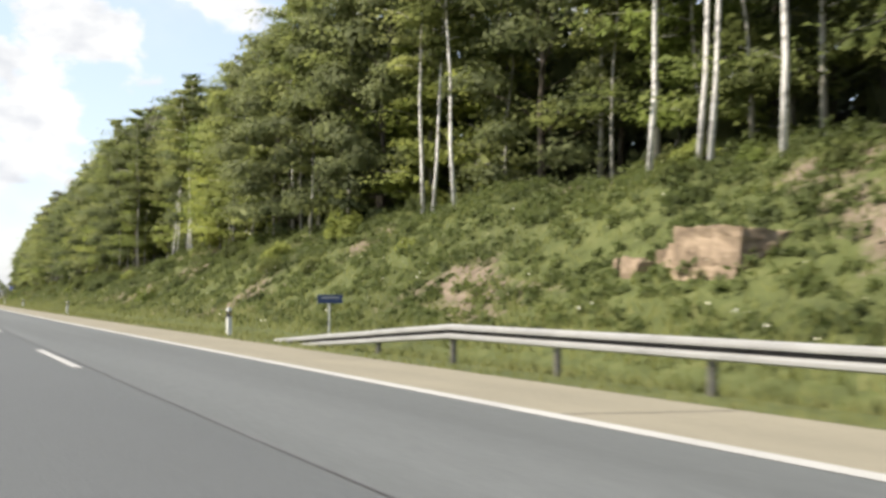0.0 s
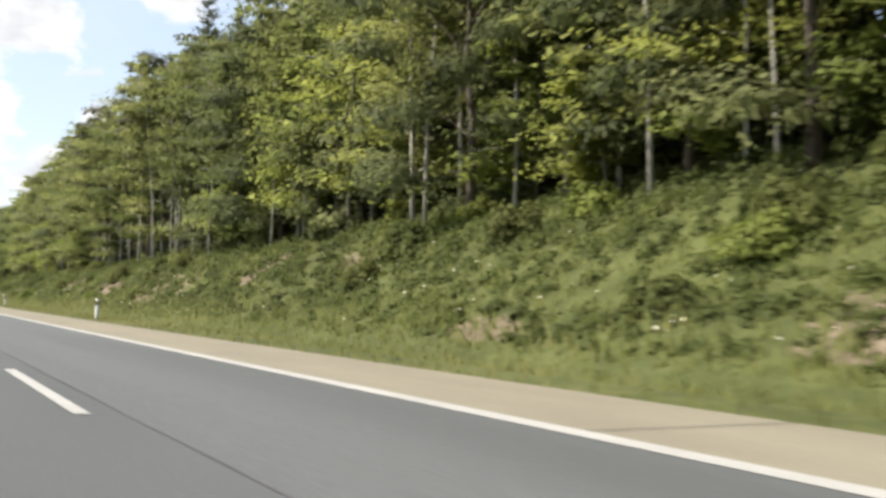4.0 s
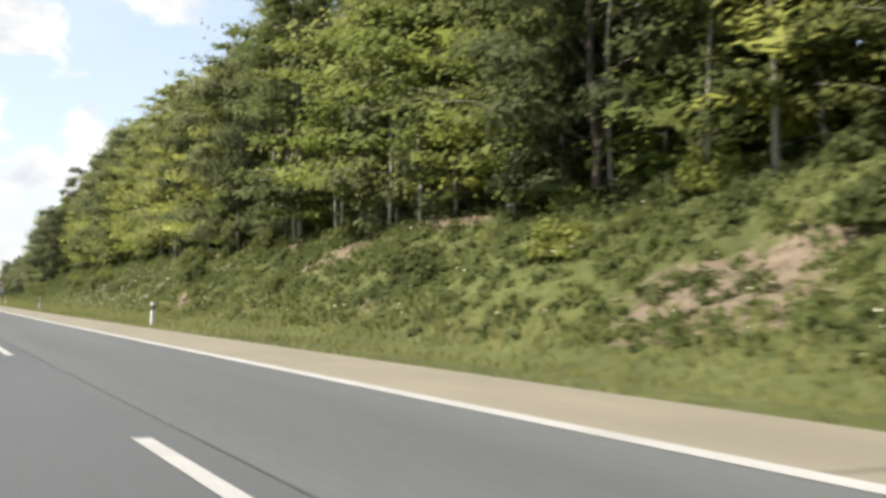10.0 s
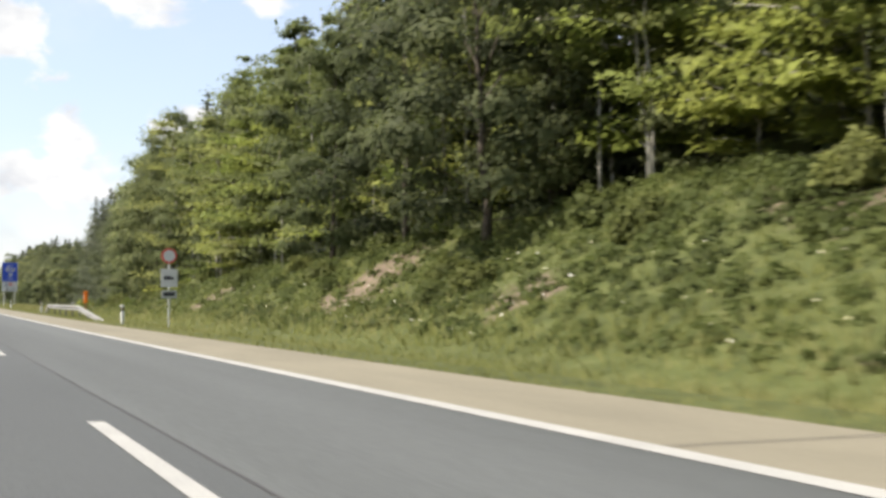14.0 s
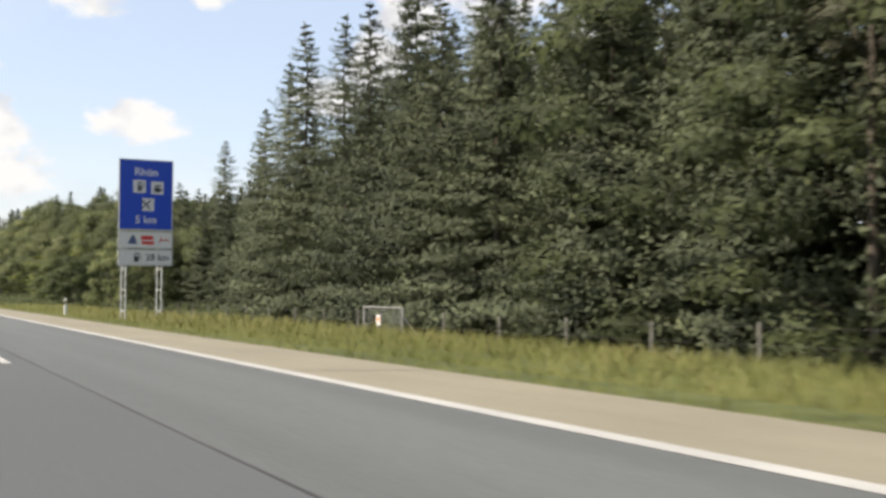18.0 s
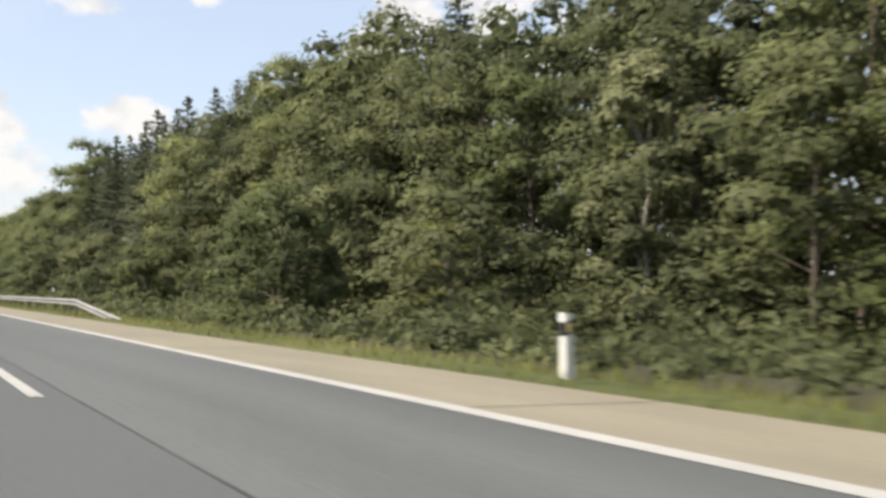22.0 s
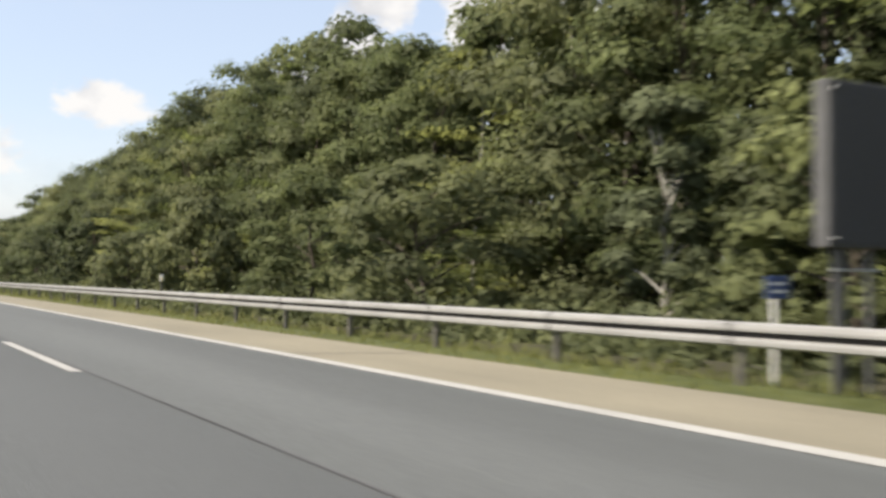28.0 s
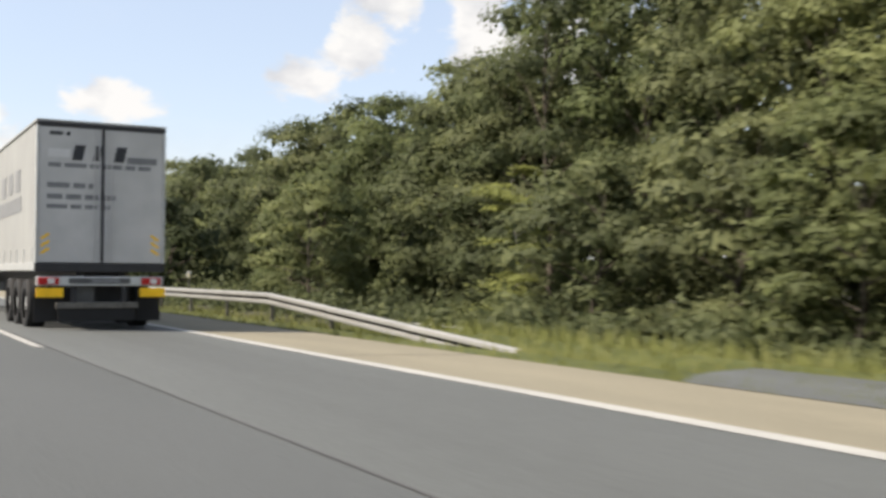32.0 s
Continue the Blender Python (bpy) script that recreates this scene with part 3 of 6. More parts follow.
def build_markers():
    first = None
    for i in range(-1, 21):
        y = {6: 280.4, 8: 379.9, 9: 430.5}.get(i, -18.45 + 50 * i) if i < 12 else {12: 578.0, 13: 629.1, 14: 688.0, 16: 787.2}.get(i, -8.94 + 50 * i)
        if 16 < i:
            break
        x = 9.27
        m = pose(x, y, ground(x, y) - 0.03, random.uniform(-1.5, 1.5), random.uniform(-1.5, 2.5), random.uniform(-6, 6))
        if first is None:
            first = marker_post()
            first.matrix_basis = m
        else:
            copy_thing(first, m)
    first = None
    for y in (841.5, 892.5, 943.0, 994.0, 1046.1, 1097.9, 1137.5, 1201.8):
        m = pose(9.52, y, 0.44, 0, random.uniform(-2, 2), random.uniform(-8, 8))
        if first is None:
            first = short_marker()
            first.matrix_basis = m
        else:
            copy_thing(first, m)


build_markers()


# ---- crash barrier ----
RAIL_X = 9.30
# Near-black tone that stands for the shade in the beam's groove.
GROOVE_SHADE = plain("groove_shade", (0.030, 0.029, 0.027), 0.9, vary=0.3)


def rail_beam(points):
    """A W-shaped steel beam along points (y, height of its top above the road)."""
    prof = ((0.0, 0.0), (-0.04, -0.008), (-0.088, -0.026), (-0.094, -0.075), (-0.088, -0.112), (-0.004, -0.122), (-0.004, -0.188), (-0.088, -0.200), (-0.094, -0.235), (-0.088, -0.285), (-0.04, -0.305), (0.0, -0.314))
    bm = bmesh.new()
    rings = []
    for y, top in points:
        z = road_z(RAIL_X) + top
        front = [bm.verts.new((RAIL_X + a, y, z + b)) for a, b in prof]
        back = [bm.verts.new((RAIL_X + a + 0.006, y, z + b)) for a, b in prof]
        rings.append(front + back[::-1])
    n = len(rings[0])
    for r0, r1 in zip(rings, rings[1:]):
        for k in range(n):
            bm.faces.new((r0[k], r1[k], r1[(k + 1) % n], r0[(k + 1) % n]))
    bm.faces.new(rings[0])
    bm.faces.new(rings[-1][::-1])
    bmesh.ops.recalc_face_normals(bm, faces=bm.faces)
    return bm


def crash_barrier(y0, y1, taper0, taper1, spacing=4.0, pile=True):
    """One run: it rises out of the ground over taper0 metres and sinks over taper1."""
    HIGH, LOW = 0.75, 0.02
    thing = new("crash_barrier")

    def top(y):
        a = 1.0 if taper0 == 0 else min(1.0, (y - y0) / taper0)
        b = 1.0 if taper1 == 0 else min(1.0, (y1 - y) / taper1)
        return LOW + (HIGH - LOW) * min(a, b)

    marks = sorted({y0, y1, y0 + taper0, y1 - taper1})
    ys = []
    for a, b in zip(marks, marks[1:]):
        k = max(1, int(round((b - a) / spacing)))
        ys += [a + (b - a) * i / k for i in range(k)]
    ys.append(y1)
    for a, b in zip(ys, ys[1:]):
        seg = part("beam", rail_beam([(a, top(a)), (b + 0.12 if b < y1 else b, top(b))]), STEEL, thing)
        # A dark strip laid along the groove imitates the upper ridge's shade.
        bm = bmesh.new()
        rings = []
        for y, h in ((a, top(a)), (b, top(b))):
            z = road_z(RAIL_X) + h
            rings.append([bm.verts.new(v) for v in ((RAIL_X - 0.010, y, z - 0.121), (RAIL_X - 0.016, y, z - 0.155), (RAIL_X - 0.010, y, z - 0.189), (RAIL_X - 0.005, y, z - 0.155))])
        for k in range(4):
            bm.faces.new((rings[0][k], rings[0][(k + 1) % 4], rings[1][(k + 1) % 4], rings[1][k]))
        bmesh.ops.recalc_face_normals(bm, faces=bm.faces)
        part("groove", bm, GROOVE_SHADE, thing, "dark strip for the shade in the groove between the ridges")
        if top(b) > 0.35 and b < y1:
            z = road_z(RAIL_X) - 0.45
            part("post", boxed(RAIL_X + 0.012, RAIL_X + 0.11, b - 0.05, b + 0.05, z, z + 0.45 + top(b) - 0.04, bevel=0.012), STEEL_DARK, thing, "weathered steel post")
            part("spacer", boxed(RAIL_X - 0.006, RAIL_X + 0.014, b - 0.07, b + 0.07, z + 0.45 + top(b) - 0.27, z + 0.45 + top(b) - 0.03), STEEL_DARK, thing)
    return tagged(thing, "galvanised steel crash barrier with two ridges on short posts", "crash barrier", "crash barriers")


crash_barrier(-42.0, 26.0, 0.0, 12.0)
crash_barrier(538.0, 574.6, 12.0, 3.4)
crash_barrier(820.0, 1140.6, 12.0, 3.2)
crash_barrier(1180.4, 1420.0, 12.5, 0.0)


# ---- signs ----
BLUE = plain("blue_sign_face", (0.014, 0.058, 0.40), 0.35, vary=0.06)
SIGN_WHITE = plain("white_sign_face", (0.55, 0.55, 0.54), 0.4, vary=0.04)
SIGN_GREY = plain("grey_sign_back", (0.40, 0.41, 0.41), 0.5, 0.3)
RED = plain("red_sign_print", (0.50, 0.05, 0.045), 0.45)
INK = plain("dark_print", (0.03, 0.032, 0.036), 0.5)
ORANGE = plain("orange_plastic", (0.85, 0.20, 0.015), 0.4, vary=0.06)
SCREEN = material("matt_dark_panel", ((0.048, 0.049, 0.052), (0.066, 0.067, 0.070)), 40, 0.55, bump=0.25, bump_scale=60)
ZINC = plain("zinc_tube", (0.48, 0.49, 0.48), 0.45, 0.5, vary=0.1)
CASING = plain("grey_casing", (0.085, 0.086, 0.086), 0.55, 0.2, vary=0.15)
RUST = plain("brown_weathered_pillar", (0.20, 0.115, 0.05), 0.7, vary=0.25)
NAVY = plain("dull_blue_plate", (0.05, 0.075, 0.16), 0.5)


def lettering(text, size, x, y, z, mat, parent):
    """Raised flat lettering that faces back along the road, centred on x, z."""
    cu = bpy.data.curves.new("lettering", "FONT")
    cu.body, cu.size, cu.align_x, cu.align_y, cu.extrude = text, size, "CENTER", "CENTER", 0.002
    cu.offset = 0.012 * size
    cu.materials.append(mat)
    tmp = bpy.data.objects.new("lettering", cu)
    scene.collection.objects.link(tmp)
    me = bpy.data.meshes.new_from_object(tmp.evaluated_get(bpy.context.evaluated_depsgraph_get()))
    bpy.data.objects.remove(tmp)
    ob = new("lettering", me)
    ob.parent = parent
    ob.matrix_basis = pose(x, y, z, 90, 0, 0)
    return ob


def plate(name, x0, x1, z0, z1, y, mat, parent, label="", thick=0.004, r=0.0):
    return part(name, boxed(x0, x1, y - thick, y, z0, z1, bevel=r), mat, parent, label)


def pump_icon(x, z, s, y, parent):
    """A petrol pump in dark print: body, window, hose."""
    icon = part("pump_symbol", boxed(x - 0.20 * s, x + 0.14 * s, y - 0.004, y, z - 0.34 * s, z + 0.34 * s, bevel=0.0015), INK, parent)
    plate("symbol_window", x - 0.13 * s, x + 0.07 * s, z + 0.08 * s, z + 0.24 * s, y - 0.004, SIGN_WHITE, icon, thick=0.003)
    bm = bmesh.new()
    tube(bm, ((x + 0.16 * s, y - 0.003, z - 0.12 * s), (x + 0.27 * s, y - 0.003, z - 0.05 * s), (x + 0.27 * s, y - 0.003, z + 0.22 * s), (x + 0.18 * s, y - 0.003, z + 0.32 * s)), (0.03 * s,) * 4, 6)
    part("symbol_hose", bm, INK, icon)


def service_sign():
    s = new("service_area_sign")
    y = 675.5
    x0, x1 = 9.74, 12.27
    for name, z0, z1, mat, label in (("blue_panel", 4.17, 7.53, BLUE, "blue panel with white print"), ("logo_panel", 3.31, 4.12, SIGN_WHITE, "white panel with three printed emblems"), ("distance_panel", 2.50, 3.27, SIGN_WHITE, "white panel with a pump symbol and distance")):
        p = part(name, boxed(x0 + 0.03, x1 - 0.03, y - 0.03, y + 0.02, z0 + 0.03, z1 - 0.03, bevel=0.006), mat, s, label)
        for a, b, c, d in ((x0, x1, z0, z0 + 0.05), (x0, x1, z1 - 0.05, z1), (x0, x0 + 0.05, z0 + 0.05, z1 - 0.05), (x1 - 0.05, x1, z0 + 0.05, z1 - 0.05)):
            part("frame_bar", boxed(a, b, y - 0.038, y + 0.05, c, d, bevel=0.006), SIGN_GREY, p)
    f = y - 0.031
    lettering("Rhön", 0.52, 11.00, f - 0.001, 6.92, SIGN_WHITE, s)
    lettering("5 km", 0.50, 11.00, f - 0.001, 4.66, SIGN_WHITE, s)
    lettering("28 km", 0.44, 11.56, f - 0.001, 2.88, INK, s)
    for cx, cz in ((10.69, 6.24), (11.52, 6.20)):
        sq = plate("symbol_square", cx - 0.29, cx + 0.29, cz - 0.30, cz + 0.30, f, SIGN_WHITE, s)
    pump_icon(10.72, 6.24, 0.62, f - 0.004, s)
    cup = bmesh.new()
    box(cup, 11.36, 11.66, f - 0.009, f - 0.005, 6.00, 6.22)
    box(cup, 11.66, 11.74, f - 0.009, f - 0.005, 6.06, 6.16)
    box(cup, 11.40, 11.70, f - 0.009, f - 0.005, 6.26, 6.34, m=None)
    part("cup_symbol", cup, INK, s)
    plate("symbol_square", 10.82, 11.38, 5.09, 5.69, f, SIGN_WHITE, s)
    for sign in (1, -1):
        bm = bmesh.new()
        tube(bm, ((11.00 - 0.2 * sign, f - 0.007, 5.19), (11.00 + 0.2 * sign, f - 0.007, 5.59)), (0.028, 0.042), 6)
        part("cutlery_symbol", bm, INK, s)
    bm = bmesh.new()
    vs = [bm.verts.new(v) for v in ((10.18, f - 0.003, 3.52), (10.62, f - 0.003, 3.52), (10.47, f - 0.003, 3.93), (10.36, f - 0.003, 3.93))]
    bm.faces.new(vs)
    part("emblem", bm, NAVY, s, "blue wedge emblem")
    plate("emblem", 10.78, 11.36, 3.72, 3.92, f, RED, s, "red block emblem")
    plate("emblem", 10.82, 11.40, 3.50, 3.66, f, RED, s, "red block emblem")
    bm = bmesh.new()
    tube(bm, ((11.62, f - 0.004, 3.60), (11.76, f - 0.004, 3.84), (11.80, f - 0.004, 3.68), (11.95, f - 0.004, 3.76), (12.12, f - 0.004, 3.68)), (0.02, 0.035, 0.03, 0.035, 0.02), 6)
    part("emblem", bm, RED, s, "dark red swash emblem")
    pump_icon(10.60, 2.88, 0.62, f, s)
    for x in (10.12, 11.80):
        for yy, top in ((y + 0.07, 7.3), (y + 1.05, 6.5)):
            bm = bmesh.new()
            tube(bm, ((x, yy, -1.2), (x, yy, top)), (0.045, 0.045), 10)
            part("pole", bm, ZINC, s)
        for k in range(7):
            bm = bmesh.new()
            tube(bm, ((x, y + 0.07, 0.35 + k * 1.0), (x, y + 1.05, 0.35 + k * 1.0)), (0.028, 0.028), 8)
            part("rung", bm, ZINC, s)
        bm = bmesh.new()
        tube(bm, ((x, y + 1.05, 6.45), (x, y + 0.07, 7.2)), (0.03, 0.03), 8)
        part("brace", bm, ZINC, s)
    s.matrix_basis = pose(0, 0, -0.22)
    return tagged(s, "tall blue and white service area sign on zinc lattice poles", "road sign")


service_sign()


def limit_sign():
    """A round sign over two plates on one pole."""
    s = new("traffic_sign")
    x, y = 10.60, 526.6
    bm = bmesh.new()
    tube(bm, ((x, y + 0.05, ground(x, y) - 0.3), (x, y + 0.05, 3.3)), (0.04, 0.04), 8)
    part("pole", bm, ZINC, s)
    bm = bmesh.new()
    tube(bm, ((x, y + 0.01, 2.97), (x, y - 0.02, 2.97)), (0.36, 0.36), 28)
    disc = part("round_plate", bm, RED, s, "red rim of the round plate")
    bm = bmesh.new()
    tube(bm, ((x, y - 0.02, 2.97), (x, y - 0.026, 2.97)), (0.27, 0.27), 28)
    part("white_face", bm, SIGN_WHITE, disc)
    sq = plate("square_plate", x - 0.38, x + 0.38, 1.50, 2.36, y, SIGN_WHITE, s, "white square plate", thick=0.03, r=0.006)
    part("lorry_symbol", box(boxed(x - 0.24, x + 0.10, y - 0.035, y - 0.031, 1.86, 2.02), x + 0.10, x + 0.22, y - 0.035, y - 0.031, 1.86, 1.96), INK, sq)
    plate("lower_plate", x - 0.36, x + 0.36, 0.98, 1.36, y, SIGN_GREY, s, "small grey plate below", thick=0.03, r=0.006)
    plate("print_bar", x - 0.26, x + 0.26, 1.08, 1.26, y - 0.031, INK, s)
    return tagged(s, "round red-rimmed sign above two plates on a pole in the bank", "road sign")


limit_sign()


def small_plate(x, y, z, w, h, mat, label, post_mat=None, bars=2):
    s = new("plate_sign")
    g0 = ground(x, y)
    bm = bmesh.new()
    tube(bm, ((x, y + 0.045, g0 - 0.25), (x, y + 0.045, z + h * 0.4)), (0.032, 0.032), 8)
    part("pole", bm, post_mat or ZINC, s)
    p = plate("plate", x - w / 2, x + w / 2, z - h / 2, z + h / 2, y, mat, s, thick=0.03, r=0.01)
    for k in range(bars):
        zz = z + h * (0.16 - 0.34 * k)
        plate("print_bar", x - w * 0.36, x + w * 0.34, zz - h * 0.07, zz + h * 0.07, y - 0.031, SIGN_WHITE if mat is not SIGN_WHITE else INK, p, thick=0.002)
    return tagged(s, label, "road sign")


small_plate(10.50, 24.6, 1.00, 0.80, 0.26, NAVY, "small dull blue plate on a thin pole before the bank", bars=1)
small_plate(10.03, 1016.9, 0.95, 0.42, 0.30, NAVY, "small dull blue plate on a pale post behind the barrier", WHITE)
small_plate(10.0, 1128.3, 0.86, 0.34, 0.26, SIGN_GREY, "small pale grey plate on a post behind the barrier", bars=1)
small_plate(20.6, 631.5, 0.55, 0.3, 0.22, SIGN_GREY, "tiny grey plate beside the wire fence", bars=0)


def dark_board():
    s = new("display_board")
    x0, x1, y = 10.25, 11.62, 1016.25
    b = part("board", boxed(x0, x1, y, y + 0.24, 1.46, 3.62, bevel=0.03), CASING, s, "grey metal casing")
    part("screen", boxed(x0 + 0.05, x1 - 0.05, y - 0.012, y - 0.001, 1.51, 3.57, bevel=0.004), SCREEN, b, "matt dark blank screen")
    for x, z in ((x0 + 0.09, 3.50), (x1 - 0.09, 3.50), (x0 + 0.09, 1.58), (x1 - 0.09, 1.58)):
        part("lamp", boxed(x - 0.02, x + 0.02, y - 0.03, y - 0.012, z - 0.02, z + 0.02, bevel=0.006), WHITE, b)
    for x in (x0 + 0.36, x0 + 0.50, x1 - 0.36):
        bm = bmesh.new()
        tube(bm, ((x, y + 0.2, -0.6), (x, y + 0.2, 3.2)), (0.045, 0.045), 8)
        part("pole", bm, CASING, s)
    part("crossbar", boxed(x0 + 0.25, x1 - 0.25, y + 0.12, y + 0.16, 1.16, 1.20, bevel=0.006), ZINC, s)
    return tagged(s, "tall dark blank display board on zinc poles behind the barrier", "display board")


dark_board()


def emergency_phone():
    s = new("emergency_phone")
    x, y = 11.77, 567.2
    g0 = ground(x, y)
    bm = bmesh.new()
    tube(bm, ((x, y, g0 - 0.2), (x, y, 0.66)), (0.075, 0.07), 10)
    part("pillar", bm, RUST, s, "brownish weathered pillar")
    part("cabinet", boxed(x - 0.14, x + 0.15, y - 0.13, y + 0.13, 0.62, 1.50, bevel=0.045), ORANGE, s)
    part("cap", boxed(x - 0.15, x + 0.19, y - 0.15, y + 0.14, 1.49, 1.56, bevel=0.03), ORANGE, s)
    part("phone_panel", boxed(x + 0.148, x + 0.16, y - 0.09, y + 0.09, 0.68, 1.18, bevel=0.004), SIGN_GREY, s, "grey panel on the side")
    part("side_panel", boxed(x - 0.16, x - 0.148, y - 0.07, y + 0.07, 1.0, 1.28, bevel=0.004), SIGN_WHITE, s, "pale panel facing the road")
    return tagged(s, "bright orange emergency telephone pillar on the bank", "emergency phone")


emergency_phone()


# ---- wire fence and gate before the spruces ----
FENCE_WOOD = material("weathered_wood", ((0.13, 0.122, 0.108), (0.22, 0.208, 0.185)), 6, 0.9, bump=0.5, bump_scale=14, stretch=(1, 1, 0.3))


def fence_run():
    f = new("wire_fence")
    x = 21.0
    ys = [586 + 4.6 * i for i in range(32)]
    pts = []
    for i, y in enumerate(ys):
        if 667 < y < 673:
            continue
        z = ground(x, y)
        bm = bmesh.new()
        tube(bm, ((x, y, z - 0.3), (x + random.uniform(-0.04, 0.04), y, z + 1.5)), (0.05, 0.045), 7)
        part("post", bm, FENCE_WOOD, f, "grey wooden post")
        pts.append((y, z))
    for h in (0.45, 0.9, 1.38):
        for lo, hi in ((0, 668), (672, 9999)):
            run = [(x - 0.05, y, z + h) for y, z in pts if lo < y < hi]
            bm = bmesh.new()
            tube(bm, run, [0.004] * len(run), 4)
            part("wire", bm, STEEL_DARK, f)
    return tagged(f, "low wire fence on grey wooden posts before the wood", "fence")


def metal_gate():
    gte = new("metal_gate")
    x, y0, y1 = 20.9, 668.0, 672.4
    z = ground(x, 670) + 0.05
    for y in (y0, y1, 670.4):
        bm = bmesh.new()
        tube(bm, ((x, y, z - 0.3), (x, y, z + 1.62)), (0.055, 0.055), 8)
        part("post", bm, STEEL if y != 670.4 else STEEL_DARK, gte)
    for h in (0.25, 1.58):
        bm = bmesh.new()
        tube(bm, ((x, y0, z + h), (x, y1, z + h)), (0.035, 0.035), 8)
        part("rail", bm, STEEL, gte)
    for k in range(9):
        bm = bmesh.new()
        tube(bm, ((x, y0, z + 0.35 + 0.135 * k), (x, y1, z + 0.35 + 0.135 * k)), (0.006, 0.006), 4)
        part("wire", bm, ZINC, gte)
    bm = bmesh.new()
    tube(bm, ((x + 0.9, y0 - 0.4, z), (x, y0, z + 1.2)), (0.03, 0.03), 6)
    part("brace", bm, ZINC, gte)
    part("plate", boxed(x - 0.08, x - 0.06, 670.28, 670.72, z + 0.72, z + 1.22, bevel=0.004), SIGN_WHITE, gte, "white plate with an orange mark")
    part("mark", boxed(x - 0.086, x - 0.081, 670.38, 670.62, z + 0.92, z + 1.10), ORANGE, gte, "orange mark")
    return tagged(gte, "pale tubular metal gate with a small plate in the fence", "gate")


fence_run()
metal_gate()


# ---- access path, low barrier gate ----
def access_path():
    pts = ((7.80, 1147.0), (8.35, 1157.0), (9.5, 1164.0), (10.2, 1170.0), (10.6, 1173.5), (10.6, 1176.2), (9.4, 1175.8), (8.6, 1175.3), (7.80, 1174.6))
    bm = bmesh.new()
    bm.faces.new([bm.verts.new((x, y, road_z(x) + 0.012)) for x, y in pts])
    bmesh.ops.triangulate(bm, faces=bm.faces)
    ob = part("access_path", bm, ASPHALT)
    tagged(ob, "strip of grey asphalt branching off beside the hard shoulder", "path", kind="structure")


def low_gate():
    gte = new("barrier_gate")
    x = 13.0
    for y in (1188.9, 1191.8):
        z = -1.0
        bm = bmesh.new()
        tube(bm, ((x, y, z - 0.2), (x, y, z + 0.72)), (0.035, 0.035), 8)
        part("post", bm, ZINC, gte)
    z = -1.0
    for h in (0.45, 0.68):
        bm = bmesh.new()
        tube(bm, ((x, 1188.9, z + h), (x, 1191.8, z + h)), (0.02, 0.02), 8)
        part("rail", bm, ZINC, gte)
    return tagged(gte, "low zinc tube barrier beside the trees", "gate")


access_path()
low_gate()


# ---- the lorry in the right-hand lane ----
CANVAS = material("white_tarpaulin", ((0.235, 0.24, 0.235), (0.29, 0.295, 0.285)), 1.5, 0.55, bump=0.25, bump_scale=1.4, big=0.05, big_scale=0.5, stretch=(1, 1, 0.4))
DOOR = material("dusty_white_doors", ((0.40, 0.40, 0.39), (0.48, 0.475, 0.46)), 1.2, 0.5, bump=0.05, big=0.06, big_scale=0.6)
RUBBER = plain("black_rubber", (0.018, 0.018, 0.018), 0.8, bump=0.2)
CHASSIS = plain("dark_chassis", (0.03, 0.03, 0.032), 0.55, vary=0.25)
LAMP_RED = plain("red_tail_lamp", (0.40, 0.02, 0.02), 0.25)
YELLOW = plain("yellow_reflector", (0.85, 0.50, 0.02), 0.35)
PALE_INK = plain("grey_print", (0.17, 0.175, 0.18), 0.5)


def wheel(x, y, z, r, w, parent, out):
    t = bmesh.new()
    prof = ((-w / 2, r * 0.62), (-w / 2, r * 0.93), (-w / 2 + 0.04, r), (w / 2 - 0.04, r), (w / 2, r * 0.93), (w / 2, r * 0.62))
    n = 26
    rings = [[t.verts.new((x + a, y + b * math.cos(k * math.tau / n), z + b * math.sin(k * math.tau / n))) for a, b in prof] for k in range(n)]
    for k in range(n):
        for j in range(len(prof) - 1):
            t.faces.new((rings[k][j], rings[k][j + 1], rings[(k + 1) % n][j + 1], rings[(k + 1) % n][j]))
    bmesh.ops.recalc_face_normals(t, faces=t.faces)
    tyre = part("tyre", t, RUBBER, parent)
    b = bmesh.new()
    tube(b, ((x - out * 0.02, y, z), (x + out * w * 0.28, y, z), (x + out * w * 0.40, y, z)), (r * 0.63, r * 0.60, r * 0.22), 20)
    part("rim", b, ZINC, tyre, "grey steel rim")


